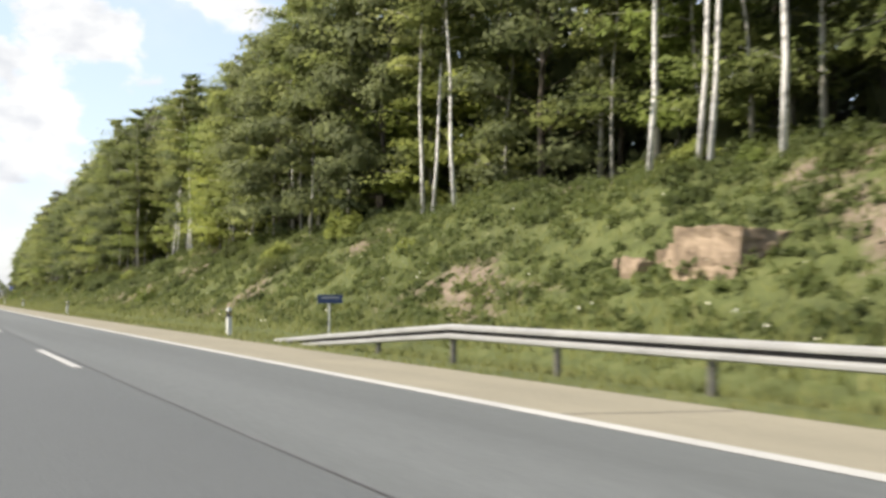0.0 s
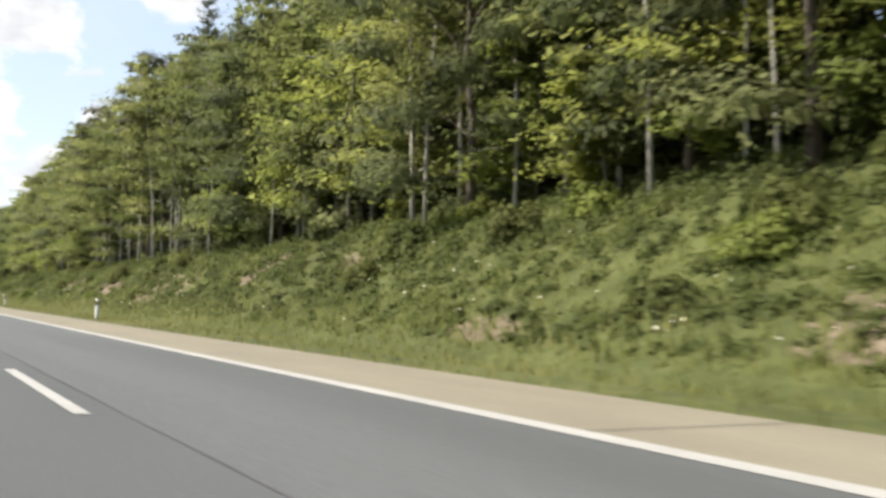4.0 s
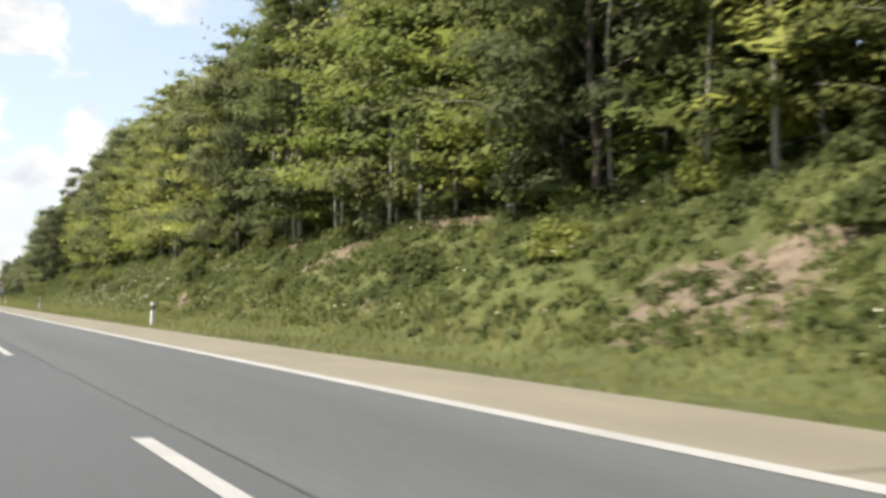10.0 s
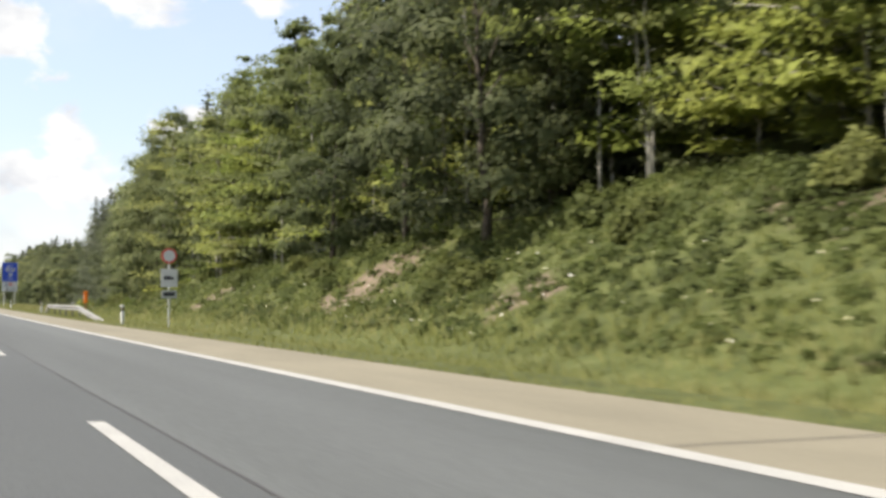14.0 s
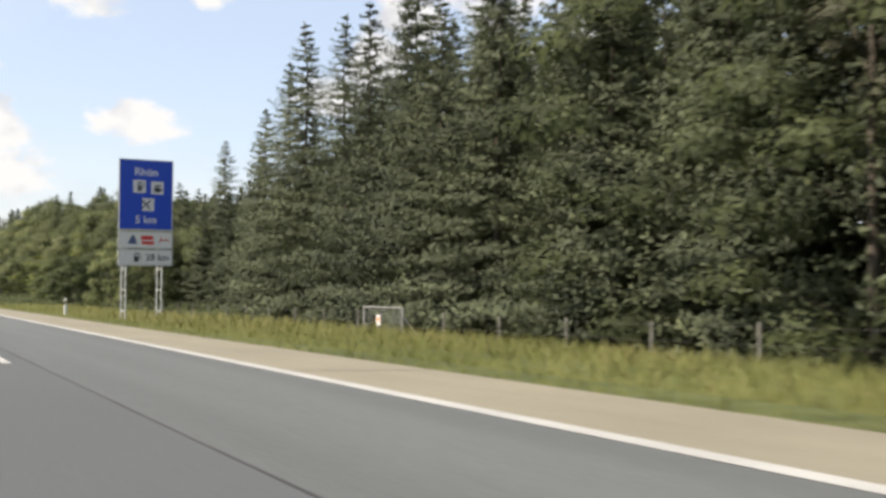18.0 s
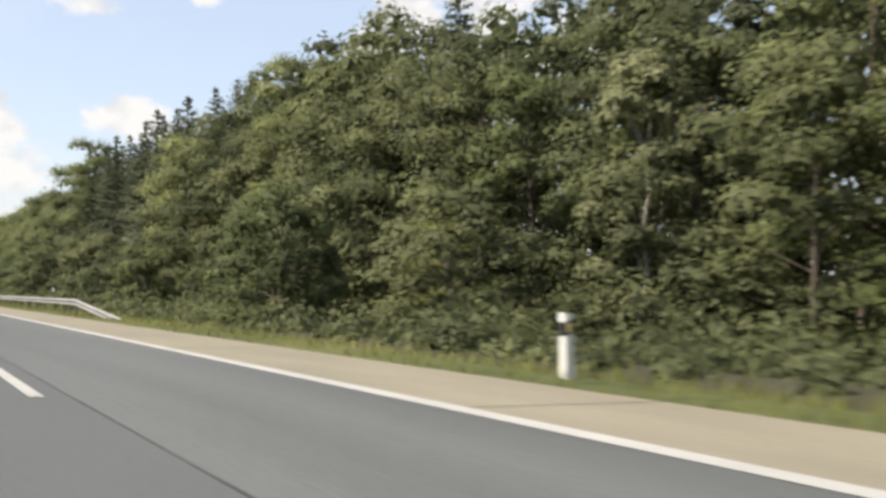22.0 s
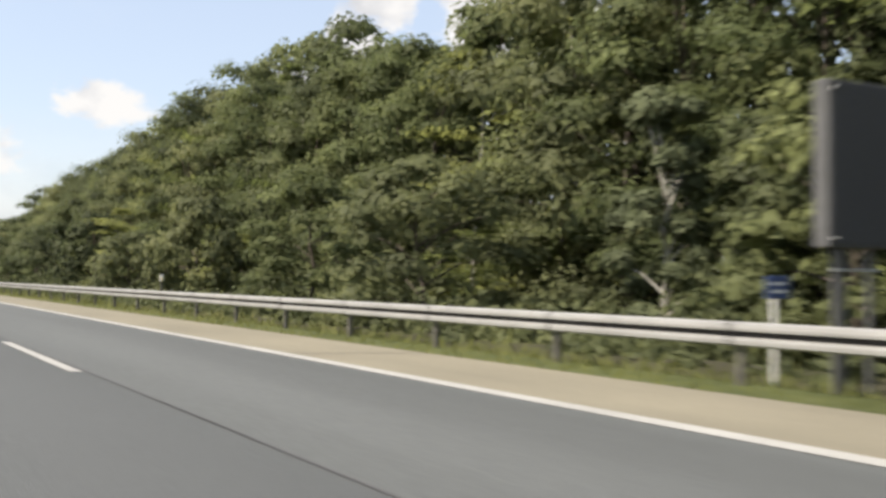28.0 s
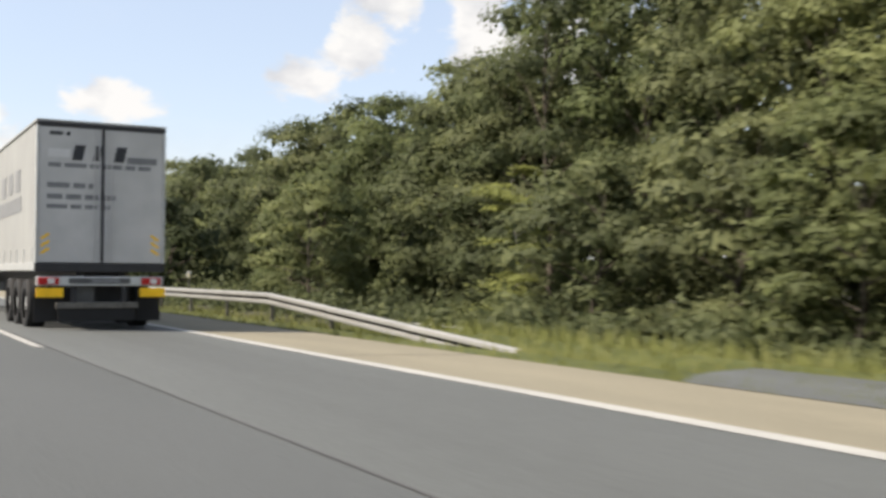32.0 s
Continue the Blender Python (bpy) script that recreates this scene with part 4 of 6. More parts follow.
def lorry():
    t = new("lorry")
    x0, x1, y0, y1 = 2.36, 4.82, 1186.6, 1200.2
    fl = -0.09
    zb, zt = 1.17, 3.98
    part("trailer_body", boxed(x0 + 0.03, x1 - 0.03, y0 + 0.10, y1, zb, zt - 0.04, bevel=0.02), CANVAS, t, "white tarpaulin trailer body")
    part("roof", boxed(x0, x1, y0, y1, zt - 0.05, zt, bevel=0.015), CANVAS, t)
    xm = (x0 + x1) / 2 + 0.01
    for a, b in ((x0 + 0.05, xm - 0.014), (xm + 0.014, x1 - 0.05)):
        part("rear_door", boxed(a, b, y0 + 0.02, y0 + 0.09, zb + 0.06, zt - 0.14, bevel=0.008), DOOR, t, "dusty white rear door")
    for a, b, c, d in ((x0, x1, zt - 0.13, zt - 0.05), (x0, x1, zb - 0.12, zb + 0.05)):
        part("frame_bar", boxed(a, b, y0, y0 + 0.10, c, d, bevel=0.008), CHASSIS, t)
    for a, b in ((x0, x0 + 0.045), (x1 - 0.045, x1)):
        part("corner_post", boxed(a, b, y0, y0 + 0.10, zb + 0.05, zt - 0.13, bevel=0.008), ZINC, t)
    for dx in (-0.16, -0.07, 0.08, 0.17):
        bm = bmesh.new()
        tube(bm, ((xm + dx, y0 + 0.005, zb + 0.1), (xm + dx, y0 + 0.005, zt - 0.18)), (0.014, 0.014), 6)
        part("lock_rod", bm, DOOR, t)
    f = y0 + 0.018
    part("door_gasket", boxed(xm - 0.03, xm + 0.03, f - 0.004, f + 0.03, zb + 0.06, zt - 0.14), CHASSIS, t, "dark rubber gasket between the doors")
    for cx, w in ((3.14, 0.20), (3.50, 0.15), (3.93, 0.20)):
        bm = bmesh.new()
        vs = [bm.verts.new((cx + a * w + 0.2 * c, f - d, 3.36 + c)) for d in (0.005, 0.001) for a, c in ((-0.5, -0.15), (0.5, -0.15), (0.5, 0.15), (-0.5, 0.15))]
        for k in ((0, 1, 2, 3), (7, 6, 5, 4), (0, 4, 5, 1), (1, 5, 6, 2), (2, 6, 7, 3), (3, 7, 4, 0)):
            bm.faces.new([vs[n] for n in k])
        part("emblem", bm, INK, t, "dark leaning block of an emblem")
    part("print_bar", boxed(4.06, 4.64, f - 0.003, f, 3.19, 3.32), PALE_INK, t)
    part("print_bar", boxed(2.58, 2.98, f - 0.003, f, 3.26, 3.42), SIGN_WHITE, t)
    words = random.Random(8)
    for z, h, x, end in ((3.11, 0.042, 2.58, 4.55), (2.72, 0.05, 2.56, 3.42), (2.50, 0.05, 2.56, 3.86), (2.31, 0.042, 2.56, 3.84), (3.72, 0.035, 2.60, 2.98)):
        while x < end - 0.05:
            w = min(end - x, words.uniform(0.18, 0.42))
            part("print_bar", boxed(x, x + w, f - 0.003, f, z - h, z + h), PALE_INK if z < 3.7 else INK, t)
            x += w + 0.06
    for cx in (2.54, 4.62):
        for k in range(3):
            s = 1 if cx < 3 else -1
            m = Matrix.Translation((cx, f - 0.002, 1.45 + 0.14 * k)) @ Matrix.Rotation(s * radians(-35), 4, "Y")
            part("warning_stripe", boxed(-0.09, 0.09, -0.002, 0.001, -0.025, 0.025, m=m), YELLOW, t, "faded yellow stripe")
    part("bumper", boxed(x0 + 0.03, x1 - 0.03, y0 - 0.02, y0 + 0.12, 0.78, 0.96, bevel=0.02), ZINC, t, "grey lamp bar")
    for a, b in ((x0 + 0.06, x0 + 0.44), (x1 - 0.46, x1 - 0.08)):
        part("tail_lamp", boxed(a, b, y0 - 0.05, y0 - 0.018, 0.80, 0.94, bevel=0.015), LAMP_RED, t, "red tail lamp")
        part("marker_plate", boxed(a - 0.03, b + 0.08, y0 - 0.04, y0 - 0.01, 0.56, 0.74, bevel=0.006), YELLOW, t, "yellow reflective plate")
        part("lamp_glass", boxed(a + 0.17, a + 0.30, y0 - 0.056, y0 - 0.046, 0.82, 0.92, bevel=0.004), SIGN_WHITE, t, "pale lamp glass")
    part("lamp_panel", boxed(xm - 0.62, xm + 0.55, y0 - 0.026, y0 - 0.021, 0.82, 0.93), CASING, t, "dull grey panel between the lamps")
    part("print_bar", boxed(xm - 0.20, xm + 0.34, y0 - 0.030, y0 - 0.027, 0.84, 0.91), PALE_INK, t)
    part("underrun_bar", boxed(x0 + 0.40, x1 - 0.50, y0 + 0.02, y0 + 0.14, 0.34, 0.46, bevel=0.02), STEEL_DARK, t, "scuffed steel bar")
    part("spray_flap", boxed(x0 + 0.44, x1 - 0.55, y0 + 0.05, y0 + 0.075, 0.10, 0.36, bevel=0.008), RUBBER, t, "wide black spray flap")
    part("tail_box", boxed(x0 + 0.75, xm - 0.10, y0 + 0.16, y0 + 0.5, 0.44, 0.80, bevel=0.02), CASING, t, "dull grey box under the frame")
    part("cross_member", boxed(x0 + 0.5, x1 - 0.55, y0 + 0.55, y0 + 0.60, 0.35, 0.78, bevel=0.006), CHASSIS, t, "dark cross member")
    for x in (xm - 0.55, xm + 0.4):
        part("bracket", boxed(x, x + 0.09, y0 + 0.04, y0 + 0.14, 0.42, 0.86, bevel=0.008), CHASSIS, t)
    for x in (x0 + 0.02, x1 - 0.48):
        part("mudflap", boxed(x, x + 0.46, y0 + 0.24, y0 + 0.26, 0.08, 0.62, bevel=0.004), RUBBER, t)
    for x in (xm - 0.45, xm + 0.35):
        part("chassis_beam", boxed(x, x + 0.12, y0 + 0.14, y1 - 0.4, 0.78, zb, bevel=0.01), CHASSIS, t)
    part("side_rail", boxed(x0 - 0.005, x0 + 0.028, y0 + 0.1, y1, zb - 0.10, zb + 0.06, bevel=0.006), ZINC, t)
    for k in range(12):
        part("curtain_strap", boxed(x0 + 0.014, x0 + 0.028, y0 + 0.55 + 1.1 * k, y0 + 0.60 + 1.1 * k, zb - 0.06, zb + 0.34), ZINC, t)
    part("print_bar", boxed(x0 + 0.022, x0 + 0.029, y0 + 2.2, y0 + 6.2, 2.30, 2.62), PALE_INK, t)
    for k in range(3):
        part("print_bar", boxed(x0 + 0.022, x0 + 0.029, y0 + 2.4 + 1.2 * k, y0 + 3.1 + 1.2 * k, 2.74, 3.20), PALE_INK, t)
    part("underside", boxed(x0 + 0.1, x1 - 0.1, y0 + 0.14, y1, zb - 0.10, zb - 0.01), CHASSIS, t)
    for yy in (1.5, 2.8, 4.1, 12.0, 15.6):
        for x, out in ((x0 + 0.20, -1), (x1 - 0.20, 1)):
            wheel(x, y0 + yy, 0.5 + fl, 0.5, 0.36, t, out)
    part("cab", boxed(x0 + 0.03, x1 - 0.03, y1 + 0.9, y1 + 3.0, 0.45, 3.55, bevel=0.12), CANVAS, t)
    part("tractor_frame", boxed(xm - 0.45, xm + 0.45, y1 - 2.2, y1 + 2.6, 0.5, 0.9, bevel=0.02), CHASSIS, t)
    return tagged(t, "white curtain-sided lorry trailer driving on the grey asphalt lane", "lorry")


lorry()


# ---- sandstone outcrop in the bank ----
def rock_block(sx, sy, sz, seed):
    bm = bmesh.new()
    box(bm, -sx / 2, sx / 2, -sy / 2, sy / 2, -sz / 2, sz / 2)
    bmesh.ops.subdivide_edges(bm, edges=bm.edges, cuts=7, use_grid_fill=True)
    for v in bm.verts:
        d = noise.noise(v.co * 1.5 + Vector((seed, 0, 0))) * 0.26 + abs(noise.noise(v.co * 4.0 + Vector((0, seed, 0)))) * -0.10 + noise.noise(v.co * 11.0) * 0.03
        v.co += v.co.normalized() * d
    return bm


def outcrop(x, y, z, blocks, label):
    o = new("rock_outcrop")
    o.matrix_basis = pose(x, y, z)
    for i, (dx, dy, dz, sx, sy, sz, turn) in enumerate(blocks):
        b = part("block", rock_block(sx, sy, sz, x + i * 3.1), ROCK, o)
        b.matrix_basis = pose(dx, dy, dz, random.uniform(-5, 5), 7 + random.uniform(-4, 4), turn)
    return tagged(o, label, "rock", "rock outcrops in the bank")


outcrop(16.2, 13.4, 0.85, ((0, 0.1, 0.40, 1.9, 2.1, 0.9, 4), (0.12, 0.05, 1.33, 1.8, 2.2, 0.95, 2), (0.35, 1.75, 0.85, 1.5, 0.9, 1.5, 9), (0.05, 3.4, 0.55, 1.2, 0.5, 1.2, 10),
                           (0.2, 4.1, 0.75, 1.2, 0.45, 0.9, -8), (0.75, 2.7, 1.0, 1.3, 1.0, 0.9, 6), (1.1, -4.2, 1.5, 1.2, 0.8, 0.6, 14)), "pale reddish sandstone face with a dark crack in the green bank")
outcrop(15.0, 82.0, 0.7, ((0, 0, 0.2, 1.0, 1.6, 0.6, 4), (0.5, 1.6, 0.35, 0.9, 1.0, 0.5, -20), (0.7, -1.5, 0.5, 0.8, 0.9, 0.5, 15)), "weathered reddish stones in bare earth on the bank")
outcrop(15.5, 218.0, 0.8, ((0, 0, 0.1, 0.9, 1.4, 0.5, 4), (0.6, 1.8, 0.4, 0.8, 1.0, 0.4, -20)), "low reddish stones in bare earth on the bank")
outcrop(15.6, 466.0, 0.9, ((0, 0, 0.1, 0.8, 1.3, 0.55, 4), (0.4, 2.4, 0.3, 0.8, 1.1, 0.45, -20), (0.9, -2.0, 0.6, 0.7, 0.9, 0.4, 25)), "pale sandstone stones among weeds on the bank")


# ---- trees ----
def leaves_mesh(name, mat, centres, normals, sizes, rng, length=1.5, soft=None):
    """Many small pointed leaf sprays, three corners each: centre, rough normal and size; soft: the way the clump faces."""
    n = len(centres)
    c = np.asarray(centres, dtype=float)
    nm = np.asarray(normals, dtype=float)
    nm /= np.linalg.norm(nm, axis=1)[:, None] + 1e-9
    u = np.cross(nm, rng.normal(size=(n, 3)))
    u /= np.linalg.norm(u, axis=1)[:, None] + 1e-9
    v = np.cross(nm, u)
    s = np.asarray(sizes, dtype=float)[:, None]
    tip = c + u * s * length * 0.62 + nm * s * rng.uniform(-0.15, 0.15, (n, 1))
    back = -u * s * length * rng.uniform(0.25, 0.5, (n, 1))
    left, right = c + back + v * s * rng.uniform(0.35, 0.75, (n, 1)), c + back * rng.uniform(0.2, 1.0, (n, 1)) - v * s * rng.uniform(0.35, 0.75, (n, 1))
    return faces_of_three(name, np.stack([tip, left, right], 1).reshape(-1, 3), mat, nm if soft is None else soft)


def faces_of_three(name, verts, mat, soft=None):
    """Loose three-cornered faces; soft gives each one the shading direction of the clump that it belongs to."""
    n = len(verts) // 3
    if soft is not None:
        soft = np.asarray(soft, dtype=float)
        soft = soft / (np.linalg.norm(soft, axis=1)[:, None] + 1e-9)
        tri = np.array(verts, dtype=float).reshape(n, 3, 3)
        own = np.cross(tri[:, 1] - tri[:, 0], tri[:, 2] - tri[:, 0])
        turned = (own * soft).sum(1) < 0
        tri[turned] = tri[turned][:, ::-1]
        own[turned] *= -1
        own /= np.linalg.norm(own, axis=1)[:, None] + 1e-9
        soft = soft * 0.82 + own * 0.18
        soft /= np.linalg.norm(soft, axis=1)[:, None] + 1e-9
        verts = tri.reshape(-1, 3)
    me = bpy.data.meshes.new(name)
    me.vertices.add(3 * n)
    me.vertices.foreach_set("co", np.ascontiguousarray(verts, dtype=np.float32).ravel())
    me.loops.add(3 * n)
    me.loops.foreach_set("vertex_index", np.arange(3 * n, dtype=np.int32))
    me.polygons.add(n)
    me.polygons.foreach_set("loop_start", np.arange(0, 3 * n, 3, dtype=np.int32))
    me.polygons.foreach_set("loop_total", np.full(n, 3, dtype=np.int32))
    me.materials.append(mat)
    me.update()
    me.validate()
    if soft is not None:
        me.normals_split_custom_set_from_vertices(np.repeat(soft, 3, axis=0).astype(np.float32))
    return me


def trunk_mesh(name, mat, height, radius, lean, limbs, rng, sides=6):
    """A bent tapered trunk with its limbs (each a pair of start and end)."""
    bm = bmesh.new()
    pts = [(lean[0] * (k / 6) ** 1.5 + rng.normal() * 0.08 * (k > 0), lean[1] * (k / 6) ** 1.5 + rng.normal() * 0.08 * (k > 0), height * k / 6 - 0.5 * (k == 0)) for k in range(7)]
    rad = [radius * (1.25 if k == 0 else 1 - 0.86 * k / 6) for k in range(7)]
    tube(bm, pts, rad, sides)
    for a, b, r in limbs[::2]:
        a, b = Vector(a), Vector(b)
        mid = (a + b) * 0.5 + Vector((0, 0, 0.08 * (b - a).length))
        tube(bm, (a, mid, b), (r, r * 0.65, r * 0.25), 3, False)
    me = bpy.data.meshes.new(name)
    bm.to_mesh(me)
    bm.free()
    me.materials.append(mat)
    me.polygons.foreach_set("use_smooth", [True] * len(me.polygons))
    return me


def make_layered(seed, height, spread, low, count, mat, bark, radius, size=0.175):
    """A slender forest-edge tree: flat sprays of leaves in layers on reaching limbs."""
    rng = np.random.default_rng(seed)
    lean = rng.normal(size=2) * 0.5
    limbs, cs, ns, ss = [], [], [], []
    k = 22
    per = count // k
    for i in range(k):
        u = low + (0.98 - low) * (i + rng.uniform(0, 1)) / k
        reach = spread * (0.5 + 0.6 * math.sin(math.pi * min(1, (u - low) / (1 - low) * 0.78 + 0.20))) * rng.uniform(0.6, 1.15)
        a = rng.uniform(0, math.tau)
        base = np.array([lean[0] * u ** 1.5, lean[1] * u ** 1.5, height * u])
        tipv = base + np.array([math.cos(a) * reach, math.sin(a) * reach, reach * rng.uniform(0.05, 0.42)])
        limbs.append((base, tipv, 0.035 + 0.02 * (1 - u)))
        w = rng.beta(2.2, 1.3, per)
        p = base + (tipv - base) * w[:, None]
        fan = 0.34 * reach * (0.35 + w)[:, None]
        p += np.clip(rng.normal(size=(per, 3)), -1.5, 1.5) * np.array([1, 1, 0.25]) * fan * 0.8
        p[:, 2] -= 0.10 * (w * reach) ** 1.2
        inner = per // 12
        p[:inner] = base + (tipv - base) * w[:inner, None] + rng.normal(size=(inner, 3)) * np.array([1, 1, 0.10]) * fan[:inner] * 0.55
        p[:inner, 2] -= 0.10 * (w[:inner] * reach) ** 1.2 + 0.12
        grow = np.ones(per)
        grow[:inner] = 2.2
        ss.append(grow)
        cs.append(p)
        ns.append(np.array([0, 0, 1.0]) + rng.normal(size=(per, 3)) * 0.40 + np.array([math.cos(a), math.sin(a), 0]) * 0.55)
    cs, ns = np.concatenate(cs), np.concatenate(ns)
    sizes = rng.uniform(0.6, 1.35, len(cs)) * size * np.concatenate(ss)
    soft = cs * np.array([1, 1, 0]) / spread * 0.75 + np.array([0, 0, 0.62]) + rng.normal(size=cs.shape) * 0.22
    return trunk_mesh("trunk", bark, height * 0.97, radius, lean, limbs, rng), leaves_mesh("crown", mat, cs, ns, sizes, rng, soft=soft)


def make_round(seed, height, spread, low, count, mat, bark, radius, size=0.18, lobes=30):
    """A full broadleaf tree: leafy clumps heaped into an uneven crown that starts low."""
    rng = np.random.default_rng(seed)
    lean = rng.normal(size=2) * 0.3
    limbs, cs, ns, ss, fs = [], [], [], [], []
    per = count // lobes
    for i in range(lobes):
        u = (i + 0.5) / lobes
        z = height * (low + (0.97 - low) * u)
        prof = math.sin(math.pi * min(1.0, 0.24 + 0.72 * u)) ** 0.75
        a = i * 2.399 + rng.uniform(-0.4, 0.4)
        r = spread * prof * rng.uniform(0.6, 1.1)
        c = np.array([math.cos(a) * r, math.sin(a) * r, z + rng.normal() * 0.4])
        limbs.append((np.array([lean[0] * u, lean[1] * u, max(0.8, z * 0.72)]), c, 0.05))
        size_c = spread * rng.uniform(0.28, 0.46)
        d = rng.normal(size=(per, 3))
        d /= np.linalg.norm(d, axis=1)[:, None]
        d[:, 2] = np.where(d[:, 2] < -0.35, -0.5 * d[:, 2], d[:, 2])
        p = c + d * size_c * rng.uniform(0.72, 1.08, (per, 1)) * np.array([1, 1, 0.72])
        inner = per // 8
        p[:inner] = c + d[:inner] * size_c * rng.uniform(0.40, 0.72, (inner, 1)) * np.array([1, 1, 0.72])
        grow = np.ones(per)
        grow[:inner] = 2.4
        ss.append(grow)
        cs.append(p)
        ns.append(d + np.array([0, 0, 0.5]) + rng.normal(size=(per, 3)) * 0.40)
        fs.append(d * 0.8 + np.array([0, 0, 0.15]) + rng.normal(size=(per, 3)) * 0.22)
    cs, ns = np.concatenate(cs), np.concatenate(ns)
    sizes = rng.uniform(0.6, 1.35, len(cs)) * size * np.concatenate(ss)
    out = (cs - np.array([0, 0, height * 0.45])) / np.array([spread, spread, height * 0.5])
    soft = np.concatenate(fs) + out * 0.55
    return trunk_mesh("trunk", bark, height * 0.8, radius, lean, limbs, rng), leaves_mesh("crown", mat, cs, ns, sizes, rng, soft=soft)


def make_spruce(seed, height, spread, low, count, mat, bark, radius, size=0.20):
    """A conifer: tiers of drooping boughs with upturned ends, shortening to a thin spire."""
    rng = np.random.default_rng(seed)
    limbs, cs, ns, ss, fs = [], [], [], [], []
    boughs = int(height * 9)
    weights = np.array([(1 - i / boughs) ** 0.6 + 0.2 for i in range(boughs)])
    for i in range(boughs):
        per = max(5, int(count * weights[i] / weights.sum()))
        u = min(0.985, (i + rng.uniform(-1.6, 1.6)) / boughs)
        z = height * (low + (1.0 - low) * u)
        reach = (spread * (1 - u) ** 0.72 * (0.75 + 0.25 * min(1, u * 5)) + 0.04) * rng.uniform(0.6, 1.1)
        a = i * 2.399 + rng.uniform(-0.4, 0.4)
        d = np.array([math.cos(a), math.sin(a), 0])
        droop = rng.uniform(0.1, 0.45) * (1.15 - u)
        if i % 3 == 0:
            limbs.append((np.array([0, 0, z]), np.array([0, 0, z - droop * 0.6 * reach]) + d * reach * 0.85, 0.02))
        w = rng.uniform(0.06, 1.0, per) ** 0.8
        p = np.array([0, 0, z]) + d * (w * reach)[:, None]
        p[:, 2] += -droop * reach * w + 0.30 * reach * w ** 3 - np.abs(rng.normal(size=per)) * 0.10 * reach * w
        p += np.cross(d, [0, 0, 1]) * (rng.normal(size=per) * 0.22 * reach * w)[:, None]
        cs.append(p)
        ns.append(np.array([0, 0, 0.8]) + d * 0.9 + rng.normal(size=(per, 3)) * 0.5)
        fs.append(np.array([0, 0, 0.45]) + d * 0.8 + rng.normal(size=(per, 3)) * 0.25)
        ss.append(rng.uniform(0.6, 1.3, per) * size * (0.55 + 0.55 * (1 - u)) * np.where(w < 0.5, 1.35, 1.0))
    cs, ns, ss = np.concatenate(cs), np.concatenate(ns), np.concatenate(ss)
    return trunk_mesh("trunk", bark, height * 1.0, radius, (0, 0), limbs, rng), leaves_mesh("crown", mat, cs, ns, ss, rng, 2.2, soft=np.concatenate(fs))


KINDS = {
    "beech": (make_layered, "beech_tree", LEAF, BARK_GREY, "slender beech tree with layered green leaves at the forest edge", "trees of the forest edge"),
    "maple": (make_layered, "maple_tree", LEAF_BRIGHT, BARK_GREY, "young maple tree with bright yellow-green leaves at the forest edge", "trees of the forest edge"),
    "birch": (make_layered, "birch_tree", LEAF, BARK_WHITE, "slim birch tree with a white trunk at the forest edge", "birch trees"),
    "ash": (make_layered, "ash_tree", LEAF, BARK_GREY, "slim ash tree with a bare pale grey trunk", "trees of the forest edge"),
    "oak": (make_round, "oak_tree", LEAF_OAK, BARK, "full leafy oak tree with dark green foliage down to the ground", "broadleaf trees beside the road"),
    "linden": (make_round, "linden_tree", LEAF_LINDEN, BARK, "bushy linden tree with fresh green foliage down to the ground", "broadleaf trees beside the road"),
    "willow": (make_round, "willow_tree", LEAF_PALE, BARK_GREY, "slim young willow tree with pale grey-green leaves", "broadleaf trees beside the road"),
    "spruce": (make_spruce, "spruce_tree", NEEDLES, BARK, "tall dark spruce tree with drooping boughs", "conifers"),
    "pine": (make_round, "pine_tree", PINE, BARK, "tall pine tree with a dark ragged crown above a bare trunk", "conifers"),
}
